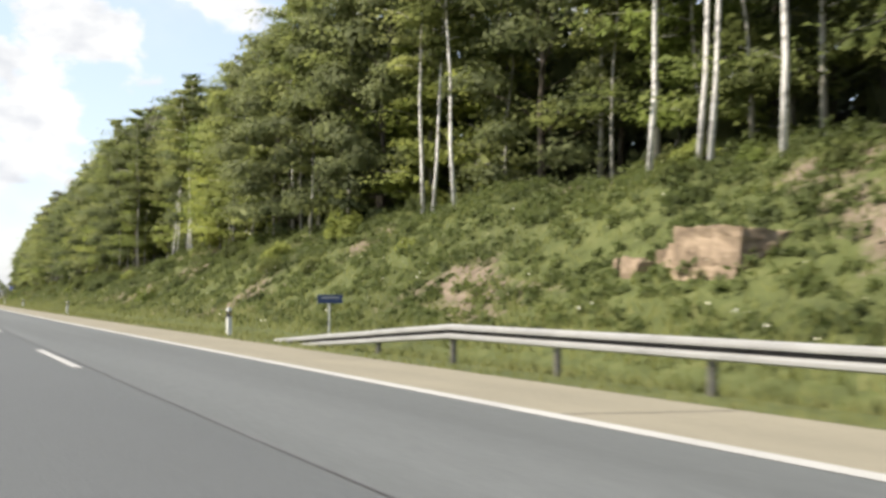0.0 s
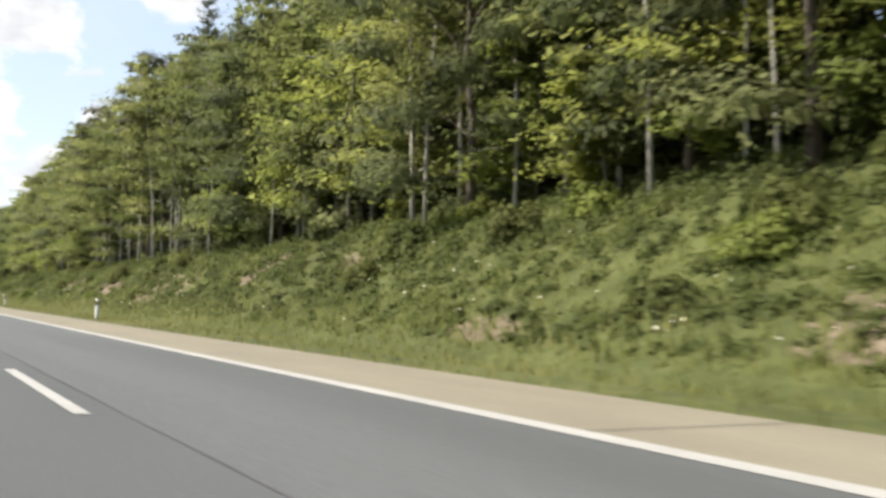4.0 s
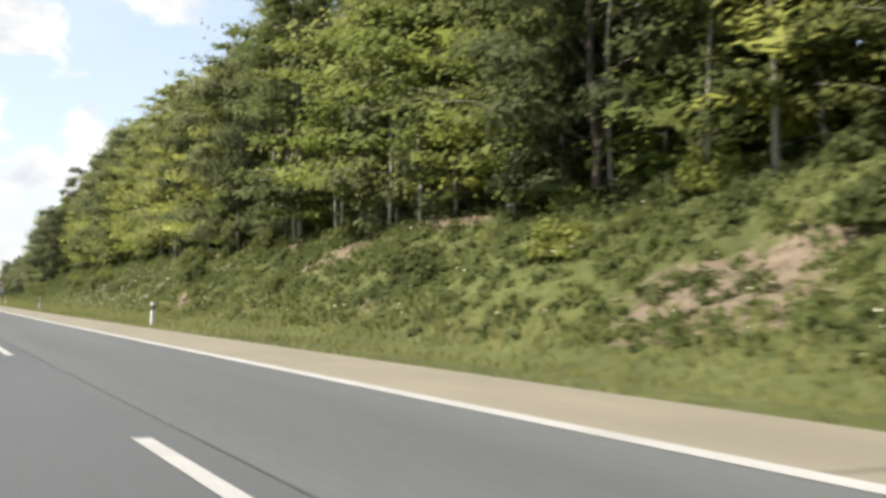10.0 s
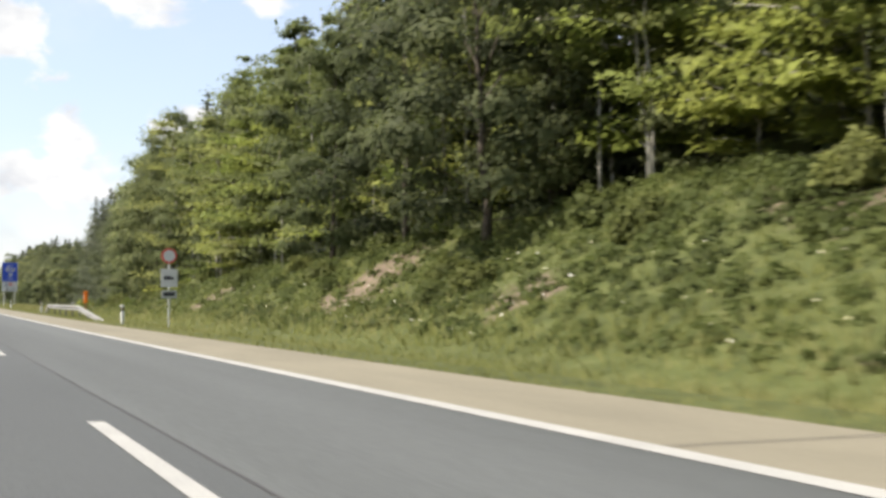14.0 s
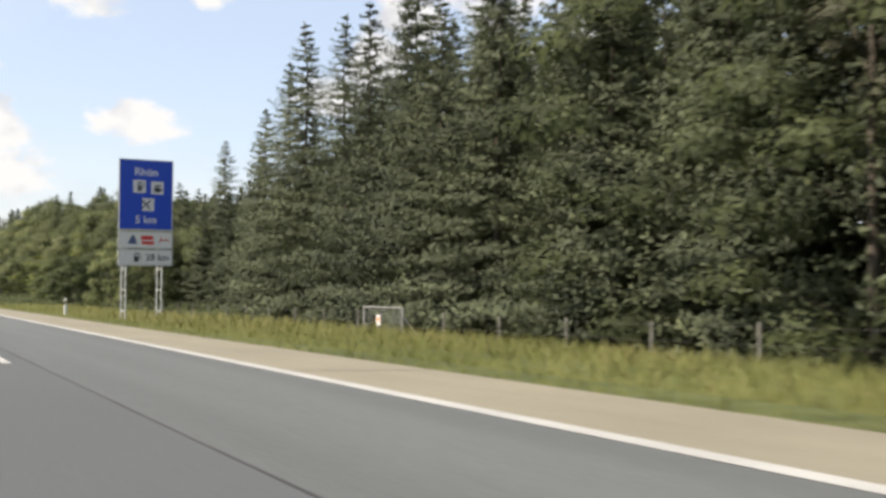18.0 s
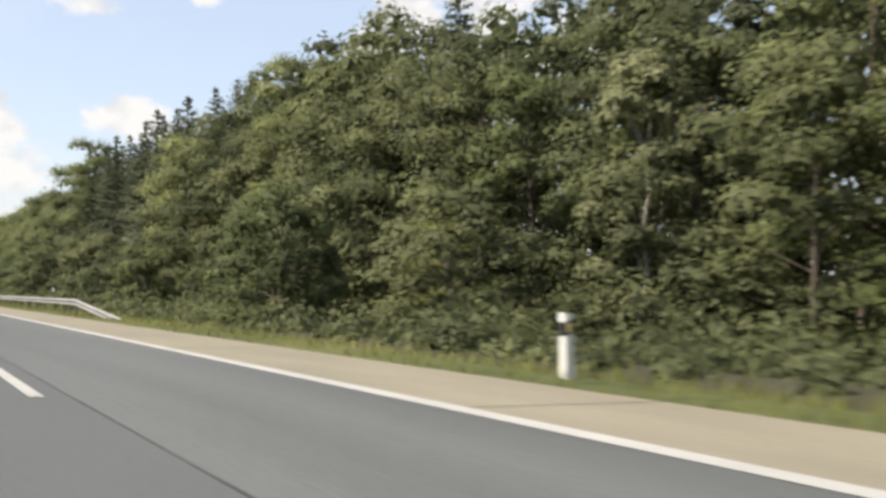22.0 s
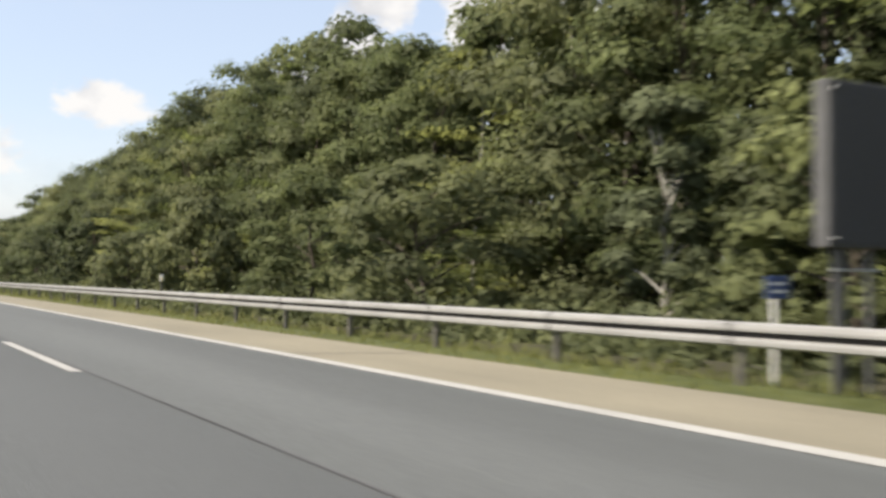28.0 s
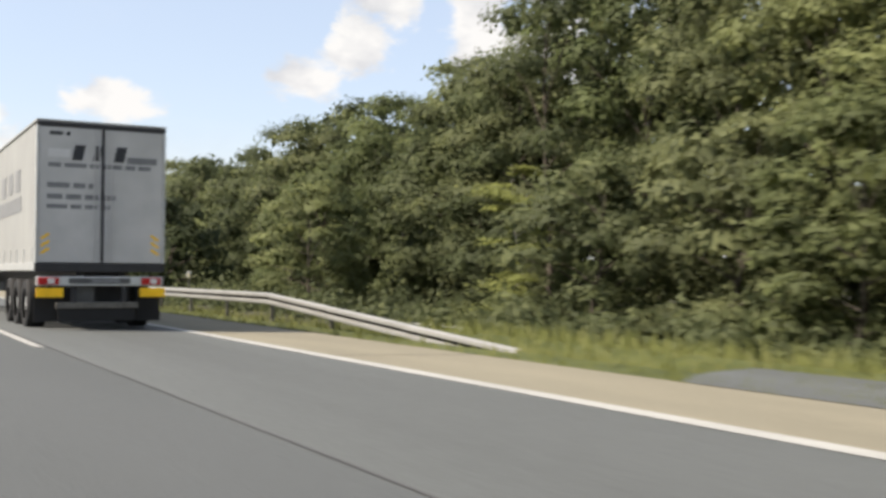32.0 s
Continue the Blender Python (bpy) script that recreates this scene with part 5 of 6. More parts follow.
SIZES = {  # height, spread, start of the crown, leaves, trunk radius
    "beech": [(15.5, 3.3, 0.05, 5600, 0.11), (17.0, 3.5, 0.08, 6000, 0.12), (13.0, 2.9, 0.03, 5000, 0.09), (18.0, 3.1, 0.14, 5600, 0.12)],
    "maple": [(4.5, 2.0, 0.08, 2600, 0.04), (10.0, 2.9, 0.12, 5500, 0.08), (7.0, 2.5, 0.10, 4400, 0.06), (12.5, 3.0, 0.14, 6000, 0.09)],
    "birch": [(17.0, 2.2, 0.45, 3100, 0.095), (15.5, 2.0, 0.50, 2700, 0.085), (18.0, 2.4, 0.42, 3400, 0.10)],
    "ash": [(17.0, 2.3, 0.42, 2700, 0.085), (14.0, 2.0, 0.38, 2300, 0.07), (18.5, 2.5, 0.50, 2800, 0.10)],
    "oak": [(4.0, 2.2, 0.02, 2600, 0.07), (19.0, 5.2, 0.05, 10500, 0.25), (7.0, 2.9, 0.03, 4200, 0.11), (13.0, 4.2, 0.06, 8300, 0.20), (11.0, 3.7, 0.05, 7300, 0.18), (15.0, 4.4, 0.08, 8800, 0.22)],
    "linden": [(18.5, 4.7, 0.05, 9800, 0.22), (6.0, 2.6, 0.03, 3600, 0.09), (12.0, 3.5, 0.05, 7500, 0.16), (9.0, 3.1, 0.05, 6200, 0.13), (14.5, 3.8, 0.06, 8100, 0.18)],
    "willow": [(6.6, 1.2, 0.04, 3800, 0.06), (11.0, 1.8, 0.05, 5600, 0.09)],
    "spruce": [(19.0, 5.2, 0.03, 12500, 0.18), (16.0, 4.6, 0.02, 11000, 0.16), (22.0, 5.5, 0.04, 13500, 0.20), (11.0, 3.1, 0.03, 5600, 0.12)],
    "pine": [(19.0, 3.0, 0.52, 3900, 0.15), (17.0, 2.7, 0.48, 3400, 0.14)],
}
MODELS = {}


def tree(kind, x, y, top, rng=random, share=1.0, sink=0.1):
    """Stands one tree on the ground, grown from one of the models nearest to its height."""
    make, name, leaf, bark, label, group = KINDS[kind]
    tall = top - ground(x, y)
    near = sorted(range(len(SIZES[kind])), key=lambda k: abs(SIZES[kind][k][0] - tall))[:2]
    which = near[0] if rng.random() < 0.65 else near[1]
    key = (kind, which, share)
    h, spread, low, count, radius = SIZES[kind][which]
    scale = tall * (1.0 if kind == "spruce" else 0.97) / h
    wide = scale ** 0.6
    s = Matrix.Diagonal((wide * rng.uniform(0.9, 1.12), wide * rng.uniform(0.9, 1.12), scale, 1))
    if key not in MODELS:
        MODELS[key] = make(100 + 17 * which + len(kind) * 31, h, spread, low, int(count * (1.6 if kind == "spruce" else 1.25) * share), leaf, bark, radius, size=(0.126 if kind == "spruce" else 0.145) / math.sqrt(share))
    trunk, crown = MODELS[key]
    ob = new(name)
    tilt = rng.uniform(-4.5, 4.5) if kind in ("birch", "ash") else 0.0
    ob.matrix_basis = pose(x, y, ground(x, y) - sink, tilt, -0.6 * tilt) @ pose(0, 0, 0, 0, 0, rng.uniform(0, 360)) @ s
    child("trunk", trunk, ob)
    child("crown", crown, ob)
    return tagged(ob, label, "tree", group)


def pick(rng, weights):
    return rng.choices(list(weights), list(weights.values()))[0]


TREE_TOP = ((0, 24.5), (100, 23.4), (126, 25), (152, 23.8), (200, 22.4), (222, 24.4), (250, 23), (290, 23.6), (330, 22.6), (355, 20.2), (385, 22.4), (430, 22), (463, 21.4), (482, 20), (500, 18.6), (520, 20.4), (585, 21), (625, 17), (650, 19), (686, 20.5), (703, 20), (712, 16),
            (718, 15.5), (731, 14.2), (745, 13.8), (756, 13), (768, 14), (776, 15), (790, 16.6), (804, 17.6), (830, 18.2), (842, 19.2), (860, 18.6), (885, 20), (916, 18.5), (927, 15), (943, 15), (960, 15.6), (975, 18.4), (1042, 18.8), (1054, 16.2), (1083, 18.8), (1125, 18.3), (1150, 17.2),
            (1190, 17.9), (1213, 17.4), (1222, 14.2), (1231, 13.4), (1239, 15.6), (1246, 14), (1252, 10.4), (1257, 10), (1266, 13.4), (1300, 14.2), (1345, 17.5), (1700, 20))
ZONES = (  # up to this y: kinds of the front row, kinds behind, spacing, height of the front row against the back row
    (130, {"beech": 5, "maple": 2, "linden": 2}, {"beech": 4, "pine": 2}, 3.6, 0.92),
    (200, {"beech": 5, "maple": 3, "linden": 2}, {"beech": 4, "pine": 2}, 3.5, 0.92),
    (250, {"beech": 5, "ash": 1, "pine": 2}, {"pine": 2, "spruce": 3}, 3.8, 0.95),
    (300, {"beech": 5, "maple": 3, "linden": 2}, {"beech": 4, "pine": 2}, 3.5, 0.92),
    (405, {"beech": 5, "maple": 3, "linden": 2}, {"beech": 5, "pine": 1, "spruce": 1}, 3.6, 0.92),
    (480, {"beech": 4, "maple": 6, "linden": 1}, {"beech": 5, "pine": 1, "spruce": 1}, 3.6, 0.92),
    (560, {"beech": 4, "maple": 3, "spruce": 1}, {"beech": 3, "spruce": 2}, 3.8, 0.85),
    (622, {"linden": 3, "beech": 4, "oak": 1}, {"spruce": 2, "linden": 2}, 4.2, 0.95),
    (712, {"spruce": 6, "pine": 1, "oak": 1}, {"spruce": 4}, 3.8, 0.95),
    (757, {"spruce": 7, "linden": 1}, {"spruce": 4}, 3.7, 0.9),
    (775, {"oak": 4, "linden": 3}, {"spruce": 2, "oak": 2}, 5.2, 0.9),
    (866, {"linden": 4, "oak": 4}, {"spruce": 2, "oak": 2}, 5.2, 0.86),
    (938, {"spruce": 6, "linden": 1}, {"spruce": 4}, 4.4, 0.95),
    (960, {"linden": 4, "oak": 3, "beech": 1}, {"oak": 3, "spruce": 1, "linden": 2}, 5.2, 0.9),
    (1120, {"linden": 5, "beech": 2, "oak": 2}, {"oak": 3, "linden": 2, "beech": 2}, 5.2, 0.95),
    (1400, {"oak": 6, "linden": 2}, {"oak": 3, "linden": 2}, 5.2, 0.96),
    (1700, {"oak": 2, "linden": 2}, {"oak": 2}, 7.0, 1.0),
)
# single trees that stand out: kind, x, y, top
LANDMARKS = (
    ("birch", 21.5, 17.4, 25), ("birch", 21.4, 20.5, 24), ("birch", 21.6, 21.3, 25), ("birch", 21.3, 23.5, 24), ("birch", 21.5, 38.4, 25), ("birch", 21.6, 41.2, 24),
    ("birch", 21.8, 42.6, 23), ("birch", 21.2, 58.8, 23), ("birch", 21.6, 104.7, 24), ("birch", 21.4, 101.0, 24), ("birch", 21.7, 97.6, 23), ("birch", 21.5, 95.4, 22), ("birch", 21.6, 94.9, 21), ("birch", 21.4, 127.5, 21),
    ("birch", 20.6, 440.1, 21), ("birch", 20.8, 448.2, 20), ("birch", 21.0, 461.2, 19), ("maple", 20.6, 452.5, 12), ("maple", 20.4, 486.0, 12.0), ("maple", 20.0, 478.0, 9.5),
    ("pine", 23.0, 529.0, 24.0), ("spruce", 28.5, 530.0, 27.0), ("oak", 17.8, 508.5, 15.4), ("spruce", 27.5, 540.0, 22.5), ("oak", 18.6, 517.0, 14.4), ("linden", 19.2, 528.0, 15.0), ("pine", 28.0, 168.0, 30.0), ("spruce", 29.0, 198.0, 32.0), ("spruce", 25.0, 222.0, 29.0), ("pine", 28.5, 183.0, 29.5), ("pine", 27.5, 326.0, 28.8), ("pine", 27.0, 318.0, 28.5), ("beech", 23.0, 545.0, 20.5), ("spruce", 29.5, 665.8, 20.4), ("spruce", 29.6, 675.6, 20.4), ("spruce", 29.8, 686.0, 21.0), ("spruce", 28.0, 661.6, 19.6), ("spruce", 28.0, 671.5, 19.5), ("spruce", 28.5, 682.0, 21.7), ("spruce", 29.0, 652.0, 18.6), ("spruce", 28.0, 688.0, 20.3), ("spruce", 28.5, 693.5, 20.8), ("spruce", 28.0, 700.0, 21.6), ("spruce", 28.5, 705.0, 19.6), ("spruce", 28.0, 709.5, 16.5), ("spruce", 27.5, 677.0, 18.5),
    ("spruce", 36.5, 750.8, 19.6), ("spruce", 37.0, 738.5, 16.9), ("spruce", 37.0, 722.0, 18.4), ("spruce", 37.5, 756.5, 15.0), ("spruce", 37.5, 763.6, 14.2), ("spruce", 37.5, 767.0, 15.2), ("spruce", 38.0, 779.5, 17.2), ("spruce", 37.5, 785.5, 14.6), ("spruce", 37.0, 773.6, 14.6),
    ("spruce", 34.3, 932.0, 23.7), ("spruce", 36.5, 923.8, 25.0), ("spruce", 35.4, 885.1, 23.9), ("spruce", 38.0, 842.7, 21.2), ("spruce", 30.0, 872.6, 21.2), ("spruce", 30.0, 862.0, 18.6), ("spruce", 30.0, 856.0, 19.9), ("spruce", 29.0, 921.2, 20.6), ("spruce", 29.5, 928.0, 18.6),
    ("maple", 20.6, 483.0, 9.0), ("maple", 19.6, 371.5, 11.5), ("maple", 19.9, 434.5, 9.5), ("maple", 21.1, 81.3, 11.4), ("maple", 20.0, 268.3, 13.0), ("maple", 19.9, 256.0, 9.4), ("maple", 19.5, 403.8, 8.0), ("maple", 20.5, 141.0, 11.5),
    ("birch", 21.2, 62.1, 24), ("ash", 21.2, 60.2, 22), ("ash", 19.4, 393.2, 21), ("ash", 19.5, 360.6, 21), ("ash", 20.4, 117.1, 23), ("ash", 20.4, 125.5, 22), ("ash", 19.8, 248.5, 20), ("oak", 25.0, 941.0, 15.6), ("birch", 27.0, 793.0, 13.0), ("willow", 18.6, 1029.0, 6.4), ("willow", 25.0, 805.3, 10.6),
)


def build_forest():
    rng = random.Random(11)
    for kind, x, y, top in LANDMARKS:
        tree(kind, x, y, top, rng=rng)
    y = 4.0
    while y < 1700:
        front, back, gap, low = next(z[1:] for z in ZONES if y <= z[0])
        x, top = table(y, FOREST_X), table(y, TREE_TOP)
        kind = pick(rng, front)
        floor = ground(x, y)
        part_of = rng.uniform(0.45, 0.75) if kind == "maple" else low * rng.uniform(0.78, 1.05)
        tree(kind, x + rng.uniform(-1.0, 1.0), y, floor + (top - floor) * part_of, rng=rng, share=0.85 if y < 1260 else 0.3)
        if y < 1450:
            tree(pick(rng, back), x + 3.6 + rng.uniform(-1, 1.2), y + rng.uniform(0.8, 2.6), floor + (top - floor) * rng.uniform(0.94, 1.08), rng=rng, share=0.26 if y < 600 else 0.36)
        y += gap * rng.uniform(0.75, 1.25)
    # slim bare stems along the very edge
    y = 30.0
    while y < 575:
        x = table(y, FOREST_X) - rng.uniform(0.4, 1.5)
        top = table(y, TREE_TOP)
        tree("ash", x, y, ground(x, y) + (top - ground(x, y)) * rng.uniform(0.7, 0.95), rng=rng)
        y += rng.uniform(2.5, 11.0)
    # young trees under the edge of the tall wood
    y = 6.0
    while y < 590:
        x = table(y, FOREST_X) + rng.uniform(-0.6, 1.4)
        if not (14 < y < 45 or 92 < y < 104 or 204 < y < 246):
            tree(pick(rng, {"maple": 4, "linden": 1, "beech": 1}), x, y, ground(x, y) + rng.uniform(3.5, 8.5), rng=rng, share=0.7)
        y += rng.uniform(3.2, 6.5)
    # lower trees that step down from the wood towards the road
    y = 700.0
    while y < 1330:
        edge = table(y, FOREST_X)
        x = rng.uniform(15.0 if 1132 < y < 1215 else 13.6, edge - 3.5)
        tall = rng.uniform(3.0, 6.2) + 0.42 * (x - 13.5)
        conifer = 705 < y < 728
        if not (10 > abs(y - 1020) and x < 16) and y > 734:
            tree("spruce" if conifer else pick(rng, {"linden": 5, "oak": 1} if y < 760 else {"oak": 4, "linden": 4, "beech": 1}), x, y, ground(x, y) + tall, rng=rng, share=0.72)
        y += rng.uniform(5.0, 9.0) if conifer else rng.uniform(3.6, 7.6)


build_forest()


def bare_tree():
    """A dead conifer: grey stem with stubs of boughs."""
    rng = np.random.default_rng(77)
    x, y = 34.4, 730.0
    h = 16.8
    limbs = []
    for k in range(44):
        z = 4.0 + (h - 4.2) * k / 44
        a, r = rng.uniform(0, math.tau), rng.uniform(0.7, 2.2) * (1 - 0.75 * k / 44)
        limbs.append((np.array([0, 0, z]), np.array([math.cos(a) * r, math.sin(a) * r, z - 0.25 * r]), 0.022))
    ob = new("dead_spruce")
    ob.matrix_basis = pose(x, y, ground(x, y))
    child("trunk", trunk_mesh("trunk", BARK_GREY, h, 0.13, (0.1, 0), limbs, rng), ob)
    tagged(ob, "dead grey spruce with bare stubs of boughs", "tree", "conifers")


bare_tree()


def build_forest_depth():
    """The dim inside of the wood behind its edge: bare stems and a mass of foliage."""
    rng = np.random.default_rng(5)
    stems = bmesh.new()
    for y in np.arange(0, 1500, 3.1):
        for k in range(2):
            x = table(y, FOREST_X) + 7.5 + 6 * k + rng.uniform(-1.5, 1.5)
            yy = y + rng.uniform(-1.5, 1.5)
            z = ground(x, yy)
            tube(stems, ((x, yy, z - 0.3), (x + rng.normal() * 0.3, yy + rng.normal() * 0.3, z + 7)), (0.12, 0.07), 5, False)
    ob = part("wood_stems", stems, BARK)
    tagged(ob, "dark bare stems inside the wood behind its edge", "tree trunks", kind="stuff")
    n = 150000
    y = np.where(np.arange(n) < 70000, rng.uniform(0, 700, n), rng.uniform(700, 1450, n))
    grid = np.linspace(0, 1600, 801)
    x = np.interp(y, grid, [table(v, FOREST_X) for v in grid]) + 6.5 + rng.uniform(0, 11, n)
    tops = np.interp(y, grid, [table(v, TREE_TOP) for v in grid])
    z0 = np.array([ground(a, b) for a, b in zip(x, y)])
    z = z0 + rng.beta(1.05, 0.95, n) * np.maximum(4.0, (tops - z0) * 0.93)
    low = 22000
    y2 = rng.uniform(0, 640, low)
    x2 = np.interp(y2, grid, [table(v, FOREST_X) for v in grid]) + rng.uniform(2.0, 8.0, low)
    z2 = np.array([ground(a, b) for a, b in zip(x2, y2)]) + rng.uniform(0, 6.5, low)
    x, y, z, n = np.concatenate([x, x2]), np.concatenate([y, y2]), np.concatenate([z, z2]), n + low
    c = np.stack([x, y, z], 1)
    nm = rng.normal(size=(n, 3)) * 0.7 + np.array([-0.5, 0, 0.7])
    me = leaves_mesh("wood_foliage", LEAF_OAK, c, nm, rng.uniform(0.6, 1.4, n), rng, 1.3)
    tagged(new("wood_foliage", me), "dim foliage deep inside the wood", "foliage", kind="stuff")


build_forest_depth()


def build_distant_wood():
    """A dark wooded rise far off beyond the bend."""
    rng = np.random.default_rng(91)
    n = 16000
    x = rng.uniform(-420, -14, n)
    y = 1500 + rng.uniform(0, 60, n)
    high = 30 + 9 * np.sin(x * 0.021) + 4 * np.sin(x * 0.11) + 2.5 * np.sin(x * 0.47 + y)
    z = rng.uniform(0, 1, n) ** 0.8 * high * np.clip((-x - 10) / 30, 0.35, 1.0)
    me = leaves_mesh("distant_wood", LEAF_OAK, np.stack([x, y, z], 1), np.array([-0.3, -0.7, 0.5]) + rng.normal(size=(n, 3)) * 0.5, rng.uniform(1.0, 2.2, n), rng, 1.2)
    tagged(new("distant_wood", me), "dark wooded rise in the distance beside the motorway", "woods", kind="stuff")


build_distant_wood()


# ---- shrubs on the bank and grass on the verge ----
def bush_leaves(rng, x, y, z, r, n):
    d = rng.normal(size=(n, 3))
    d /= np.linalg.norm(d, axis=1)[:, None]
    d[:, 2] = np.abs(d[:, 2])
    lump = 1 + 0.28 * np.sin(d[:, 0] * 4 + x) * np.sin(d[:, 1] * 5 + y)
    p = np.array([x, y, z]) + d * (r * lump * rng.uniform(0.45, 1.12, n))[:, None] * np.array([1, 1, 1.05])
    return p, d * 0.8 + np.array([0, 0, 0.3]) + rng.normal(size=(n, 3)) * 0.5


def build_shrubs():
    rng = np.random.default_rng(21)
    cs, ns, ss = [], [], []
    for y0 in range(-10, 640, 1):
        if table(y0, CREST) < 0.15:
            continue
        crest = table(y0, CREST_X)
        for k in range(27):
            u = rng.uniform(0, 1)
            x, y = 12.2 + (crest + 0.8 - 12.2) * u, y0 + rng.uniform(0, 1)
            if bare(x, y) > rng.uniform(0.0, 0.8):
                continue
            r = rng.uniform(0.2, 0.62) * (0.6 + 0.5 * u)
            n = int(32 + 56 * r)
            p, q = bush_leaves(rng, x, y, ground(x, y) - 0.08, r, n)
            cs.append(p)
            ns.append(q)
            ss.append(rng.uniform(0.07, 0.155, n))
    ns = np.concatenate(ns)
    me = leaves_mesh("bank_weeds", SHRUB, np.concatenate(cs), ns, np.concatenate(ss), rng, 1.7, soft=ns + np.array([-0.1, 0, 0.45]))
    tagged(new("bank_weeds", me), "dense green weeds, broom and bramble covering the bank", "weeds", kind="stuff")
    models = []
    for k in range(5):
        p, q = bush_leaves(rng, 0, 0, 0, 0.8, 1500)
        models.append(leaves_mesh("foliage", (SHRUB, LEAF, SHRUB, LEAF_BRIGHT, SHRUB)[k], p, q, rng.uniform(0.07, 0.15, len(p)), rng, 1.6))
    stem = bmesh.new()
    for k in range(6):
        a = k * 1.05
        tube(stem, ((0, 0, -0.2), (0.25 * math.cos(a), 0.25 * math.sin(a), 0.3), (0.5 * math.cos(a), 0.5 * math.sin(a), 0.62)), (0.02, 0.015, 0.008), 4, False)
    stems = bpy.data.meshes.new("stem")
    stem.to_mesh(stems)
    stem.free()
    stems.materials.append(BARK)
    big = new("shrub")
    big.matrix_basis = pose(13.2, 251.2, ground(13.2, 251.2) - 0.1) @ Matrix.Diagonal((1.3, 1.9, 1.25, 1))
    child("foliage", models[3], big)
    child("stem", stems, big)
    tagged(big, "large rounded bright green shrub at the foot of the bank", "shrub", "shrubs on the bank")
    done = 0
    while done < 230:
        y = rng.uniform(0, 610)
        crest = table(y, CREST_X)
        x = 13.2 + (crest + 1.0 - 13.2) * rng.uniform(0, 1) ** 0.7
        if table(y, CREST) < 0.9 or (13 < x < 18 and 10.5 < y < 18):
            continue
        ob = new("shrub")
        s = rng.uniform(0.55, 1.35)
        ob.matrix_basis = pose(x, y, ground(x, y) - 0.05, 0, 0, rng.uniform(0, 360)) @ Matrix.Diagonal((s, s, s * rng.uniform(0.8, 1.15), 1))
        child("foliage", models[int(rng.integers(5))], ob)
        child("stem", stems, ob)
        tagged(ob, "bushy green shrub on the bank beside the motorway", "shrub", "shrubs on the bank")
        done += 1


def build_undergrowth():
    """Low brush at the foot of the trees on the level stretch."""
    rng = np.random.default_rng(61)
    cs, ns, ss = [], [], []
    for y0 in range(612, 1330, 1):
        edge = table(y0, FOREST_X)
        for k in range(3 if y0 < 700 else 5):
            y = y0 + rng.uniform(0, 1)
            if y0 < 700:
                x, r = edge - 2.0 + rng.uniform(0, 3.4), rng.uniform(0.3, 0.9)
            else:
                u = rng.uniform(0, 1) ** 1.7
                near = 14.8 if 1132 < y < 1190 else 17.0 if y < 738 else 11.7
                x = near + (edge - near) * u
                r = 0.45 + 0.8 * rng.uniform(0, 1) ** 2 * (x > 12.2) + 1.3 * u * rng.uniform(0.4, 1.2)
            n = int(26 + 46 * r)
            p, q = bush_leaves(rng, x, y, ground(x, y) - 0.1 + 0.5 * max(0, r - 0.9), r, n)
            cs.append(p)
            ns.append(q)
            ss.append(rng.uniform(0.09, 0.19, n) * (1 + 0.2 * r))
    me = leaves_mesh("undergrowth", LEAF_OAK, np.concatenate(cs), np.concatenate(ns), np.concatenate(ss), rng, 1.6)
    tagged(new("undergrowth", me), "dark brush at the foot of the roadside trees", "undergrowth", kind="stuff")


def build_flowers():
    rng = np.random.default_rng(41)
    n = 2600
    y = np.where(rng.uniform(0, 1, n) < 0.45, rng.normal(424, 16, n), rng.uniform(5, 600, n))
    x = 11.6 + rng.beta(1.3, 1.8, n) * 8
    z = np.array([ground(a, b) for a, b in zip(x, y)]) + rng.uniform(0.2, 0.65, n)
    me = leaves_mesh("wild_flowers", PETAL, np.stack([x, y, z], 1), rng.normal(size=(n, 3)) * 0.5 + np.array([-0.5, -0.3, 1]), rng.uniform(0.03, 0.085, n), rng, 1.0)
    tagged(new("wild_flowers", me), "white umbels and pale yellow flowers among the weeds", "flowers", kind="stuff")


PETAL = leaf_material("pale_petals", (0.55, 0.50, 0.25), (0.66, 0.64, 0.50), (0.78, 0.78, 0.72), through=0.3, spread=0.02, hue=0.0)


def blades(name, pts, heights, lean, rng, mat=None):
    """Grass: one narrow three-cornered blade each."""
    n = len(pts)
    a = rng.uniform(0, math.tau, n)
    w = 0.13 * heights * rng.uniform(0.5, 1.2, n)
    d = np.stack([np.cos(a) * w, np.sin(a) * w, np.zeros(n)], 1)
    tip = pts + np.stack([rng.normal(size=n) * lean * heights, rng.normal(size=n) * lean * heights, heights], 1)
    soft = np.array([-0.45, -0.25, 0.85]) + rng.normal(size=(n, 3)) * 0.25
    me = faces_of_three(name, np.stack([pts - d, pts + d, tip], 1).reshape(-1, 3), mat or GRASS, soft)
    return new(name, me)


def build_grass():
    rng = np.random.default_rng(31)
    n = 190000
    y = rng.uniform(-8, 1330, n)
    x = 7.72 + rng.beta(0.9, 1.4, n) * 6.5
    keep = (y < 750) | ((y > 1134) & (y < 1190)) | (x < 11.3 + rng.normal(size=n) * 0.5)
    x, y = x[keep], y[keep]
    n = len(x)
    z = np.array([ground(a, b) for a, b in zip(x, y)])
    h = rng.uniform(0.06, 0.2, n) + np.clip((x - 9.3) * 0.10, 0, 0.32) * rng.uniform(0.3, 1.0, n)
    ob = blades("verge_grass", np.stack([x, y, z - 0.02], 1), h, 0.35, rng)
    tagged(ob, "mown grass verge with longer stalks towards the trees", "grass", kind="stuff")


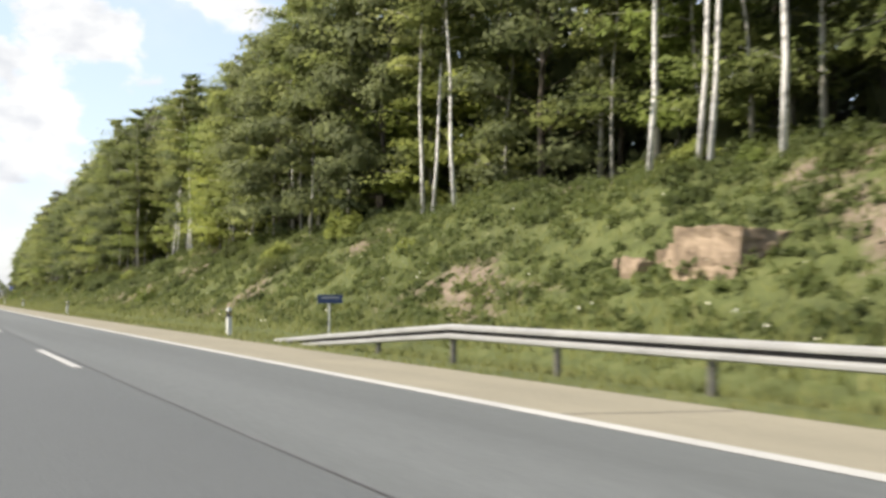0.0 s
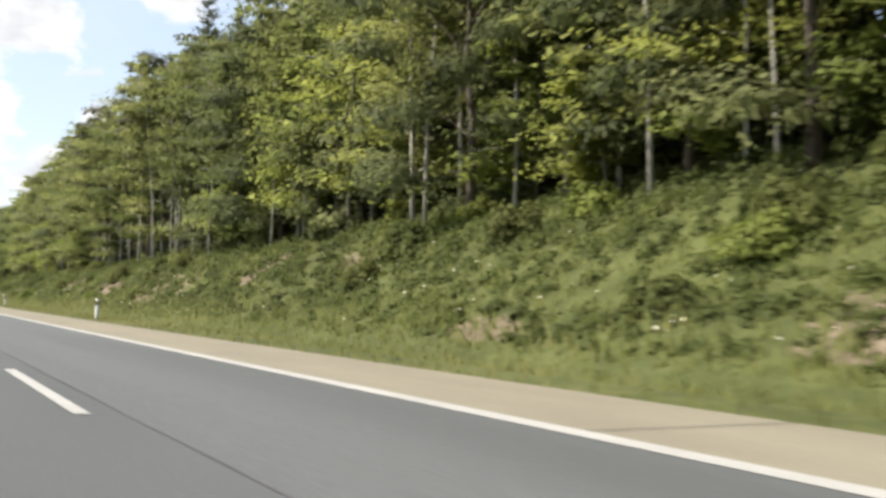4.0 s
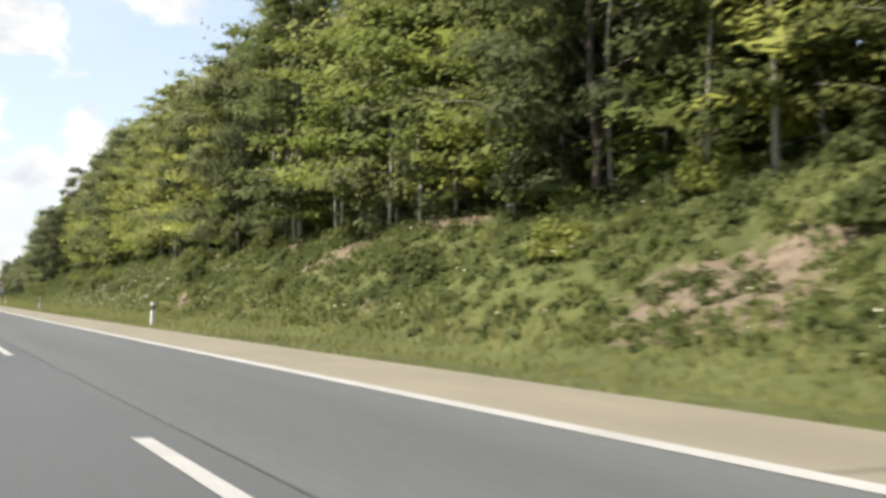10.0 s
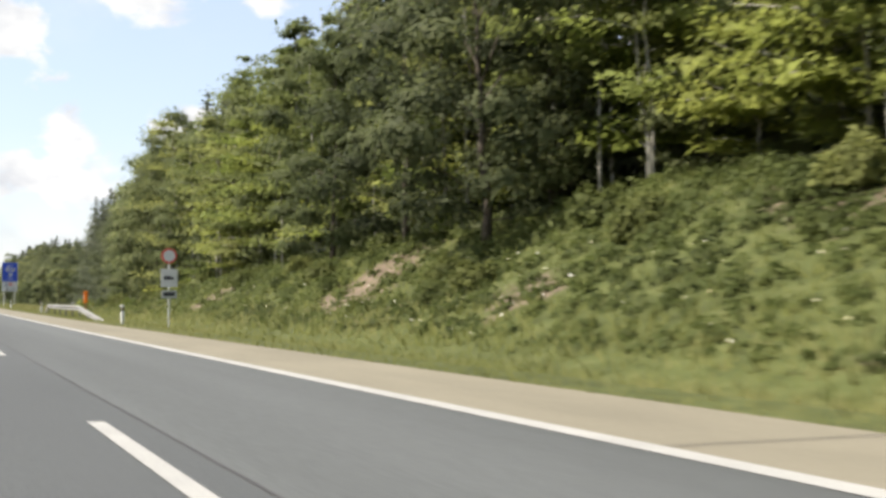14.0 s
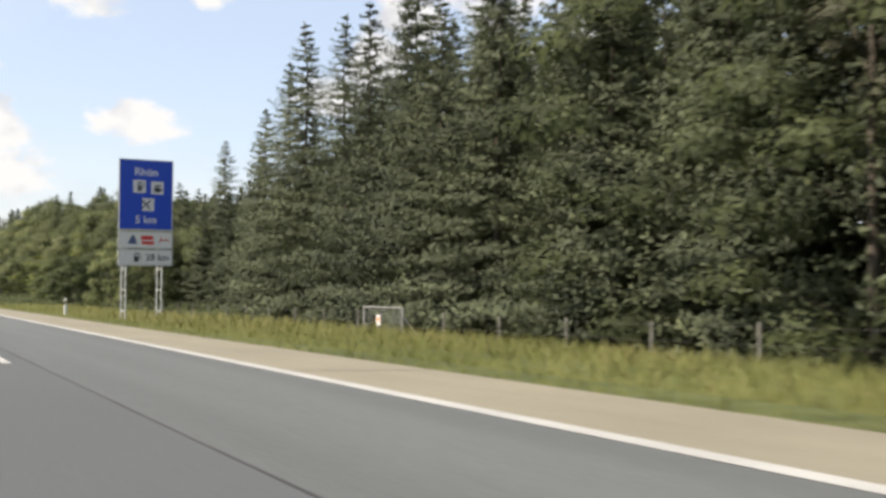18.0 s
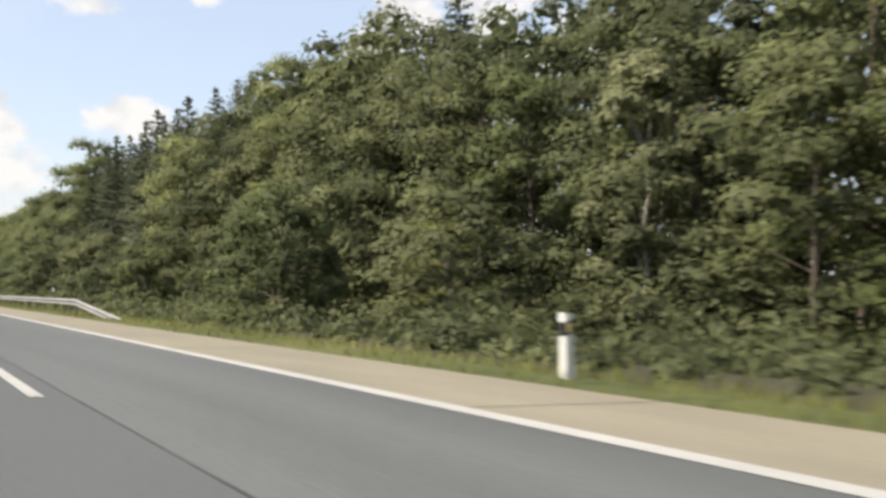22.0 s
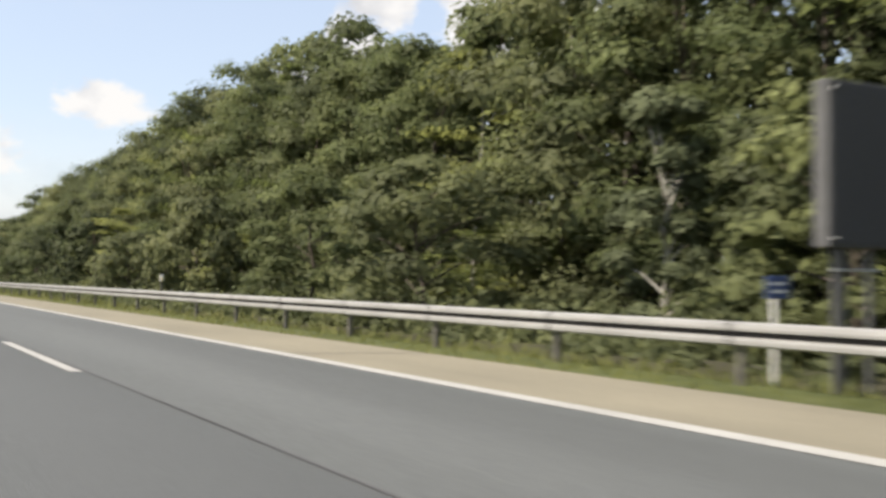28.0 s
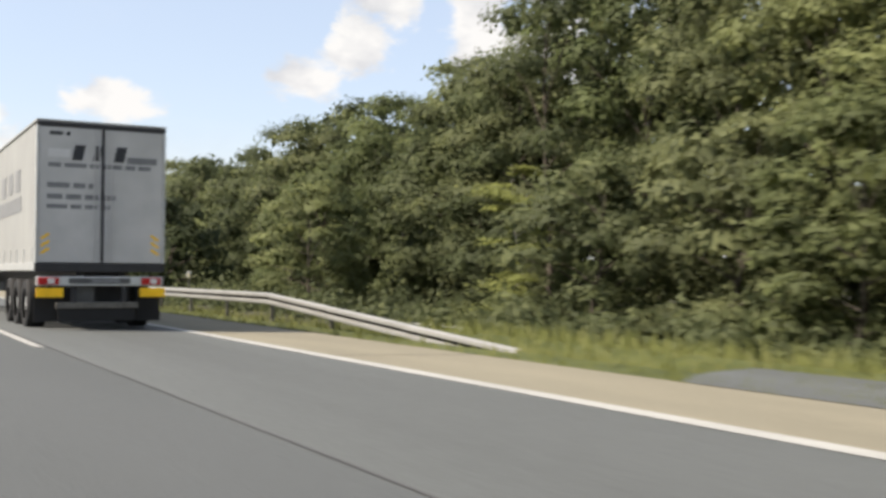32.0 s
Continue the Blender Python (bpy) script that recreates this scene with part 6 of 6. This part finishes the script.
def build_meadow_grass():
    """Tall seeding grass between the verge and the wire fence."""
    rng = np.random.default_rng(37)
    n = 38000
    y = rng.uniform(570, 716, n)
    x = 10.6 + rng.beta(1.2, 1.3, n) * 11.5
    z = np.array([ground(a, b) for a, b in zip(x, y)])
    h = rng.uniform(0.25, 0.62, n) * (0.75 + 0.4 * np.sin(x * 0.8 + y * 0.11))
    ob = blades("meadow_grass", np.stack([x, y, z - 0.02], 1), h, 0.3, rng, STRAW)
    tagged(ob, "tall yellowish seeding grass before the wire fence", "grass", kind="stuff")


def build_stones():
    """Loose stones on the bare earth of the bank."""
    rng = random.Random(51)
    bm = bmesh.new()
    for k in range(900):
        px, py, rx, ry = rng.choice(PATCHES)
        x, y = px + rng.gauss(0, 0.5) * rx, py + rng.gauss(0, 0.5) * ry
        if bare(x, y) < 0.05:
            continue
        r = 0.05 + 0.16 * rng.random() ** 2.2
        made = bmesh.ops.create_icosphere(bm, subdivisions=1, radius=r)["verts"]
        squash = Matrix.Diagonal((rng.uniform(0.8, 1.3), rng.uniform(0.8, 1.5), rng.uniform(0.45, 0.8)))
        for v in made:
            v.co = squash @ v.co * rng.uniform(0.75, 1.1) + Vector((x, y, ground(x, y) + 0.2 * r))
    tagged(part("loose_stones", bm, ROCK), "loose reddish stones on the bare earth of the bank", "stones", kind="stuff")


def build_bank_grass():
    rng = np.random.default_rng(33)
    n = 210000
    y = rng.uniform(-8, 640, n)
    x = 11.0 + rng.beta(1.0, 1.1, n) * 11.5
    keep = np.array([bare(a, b) < rng.uniform(-0.1, 0.8) for a, b in zip(x, y)])
    x, y = x[keep], y[keep]
    z = np.array([ground(a, b) for a, b in zip(x, y)])
    h = rng.uniform(0.10, 0.36, len(x))
    ob = blades("bank_grass", np.stack([x, y, z - 0.03], 1), h, 0.45, rng, SHRUB)
    tagged(ob, "long tangled grass between the weeds on the bank", "grass", kind="stuff")


build_stones()
build_bank_grass()
build_meadow_grass()
build_shrubs()
build_undergrowth()
build_flowers()
build_grass()


# ---- lay the plan along the bending road ----
def lay_along_road():
    done = set()

    def sheet(ob):
        """Bends the mesh of something that is drawn in the plan's own coordinates."""
        me = ob.data
        if ob.type != "MESH" or me.name in done:
            return
        done.add(me.name)
        co = np.empty(len(me.vertices) * 3, dtype=np.float32)
        me.vertices.foreach_get("co", co)
        plan = me.attributes.new("plan", "FLOAT_VECTOR", "POINT")
        plan.data.foreach_set("vector", co)
        p = co.reshape(-1, 3).astype(float)
        turn = np.clip((STRAIGHT_FROM - p[:, 1]) / BEND, 0, None)
        far = np.maximum(p[:, 1], STRAIGHT_FROM)
        x = BEND - (BEND - p[:, 0]) * np.cos(turn)
        y = far - (BEND - p[:, 0]) * np.sin(turn)
        me.vertices.foreach_set("co", np.stack([x, y, p[:, 2]], 1).astype(np.float32).ravel())
        me.update()

    for ob in list(scene.collection.objects):
        if ob.parent or ob.type not in ("MESH", "EMPTY"):
            continue
        if abs(ob.matrix_basis.translation.x) + abs(ob.matrix_basis.translation.y) > 1e-6:
            ob.matrix_basis = bent(ob.matrix_basis)
            continue
        for each in (ob, *ob.children_recursive):
            if each is not ob and abs(each.matrix_basis.translation.y) > 1e-6:
                each.matrix_basis = bent(each.matrix_basis)
            else:
                sheet(each)


lay_along_road()
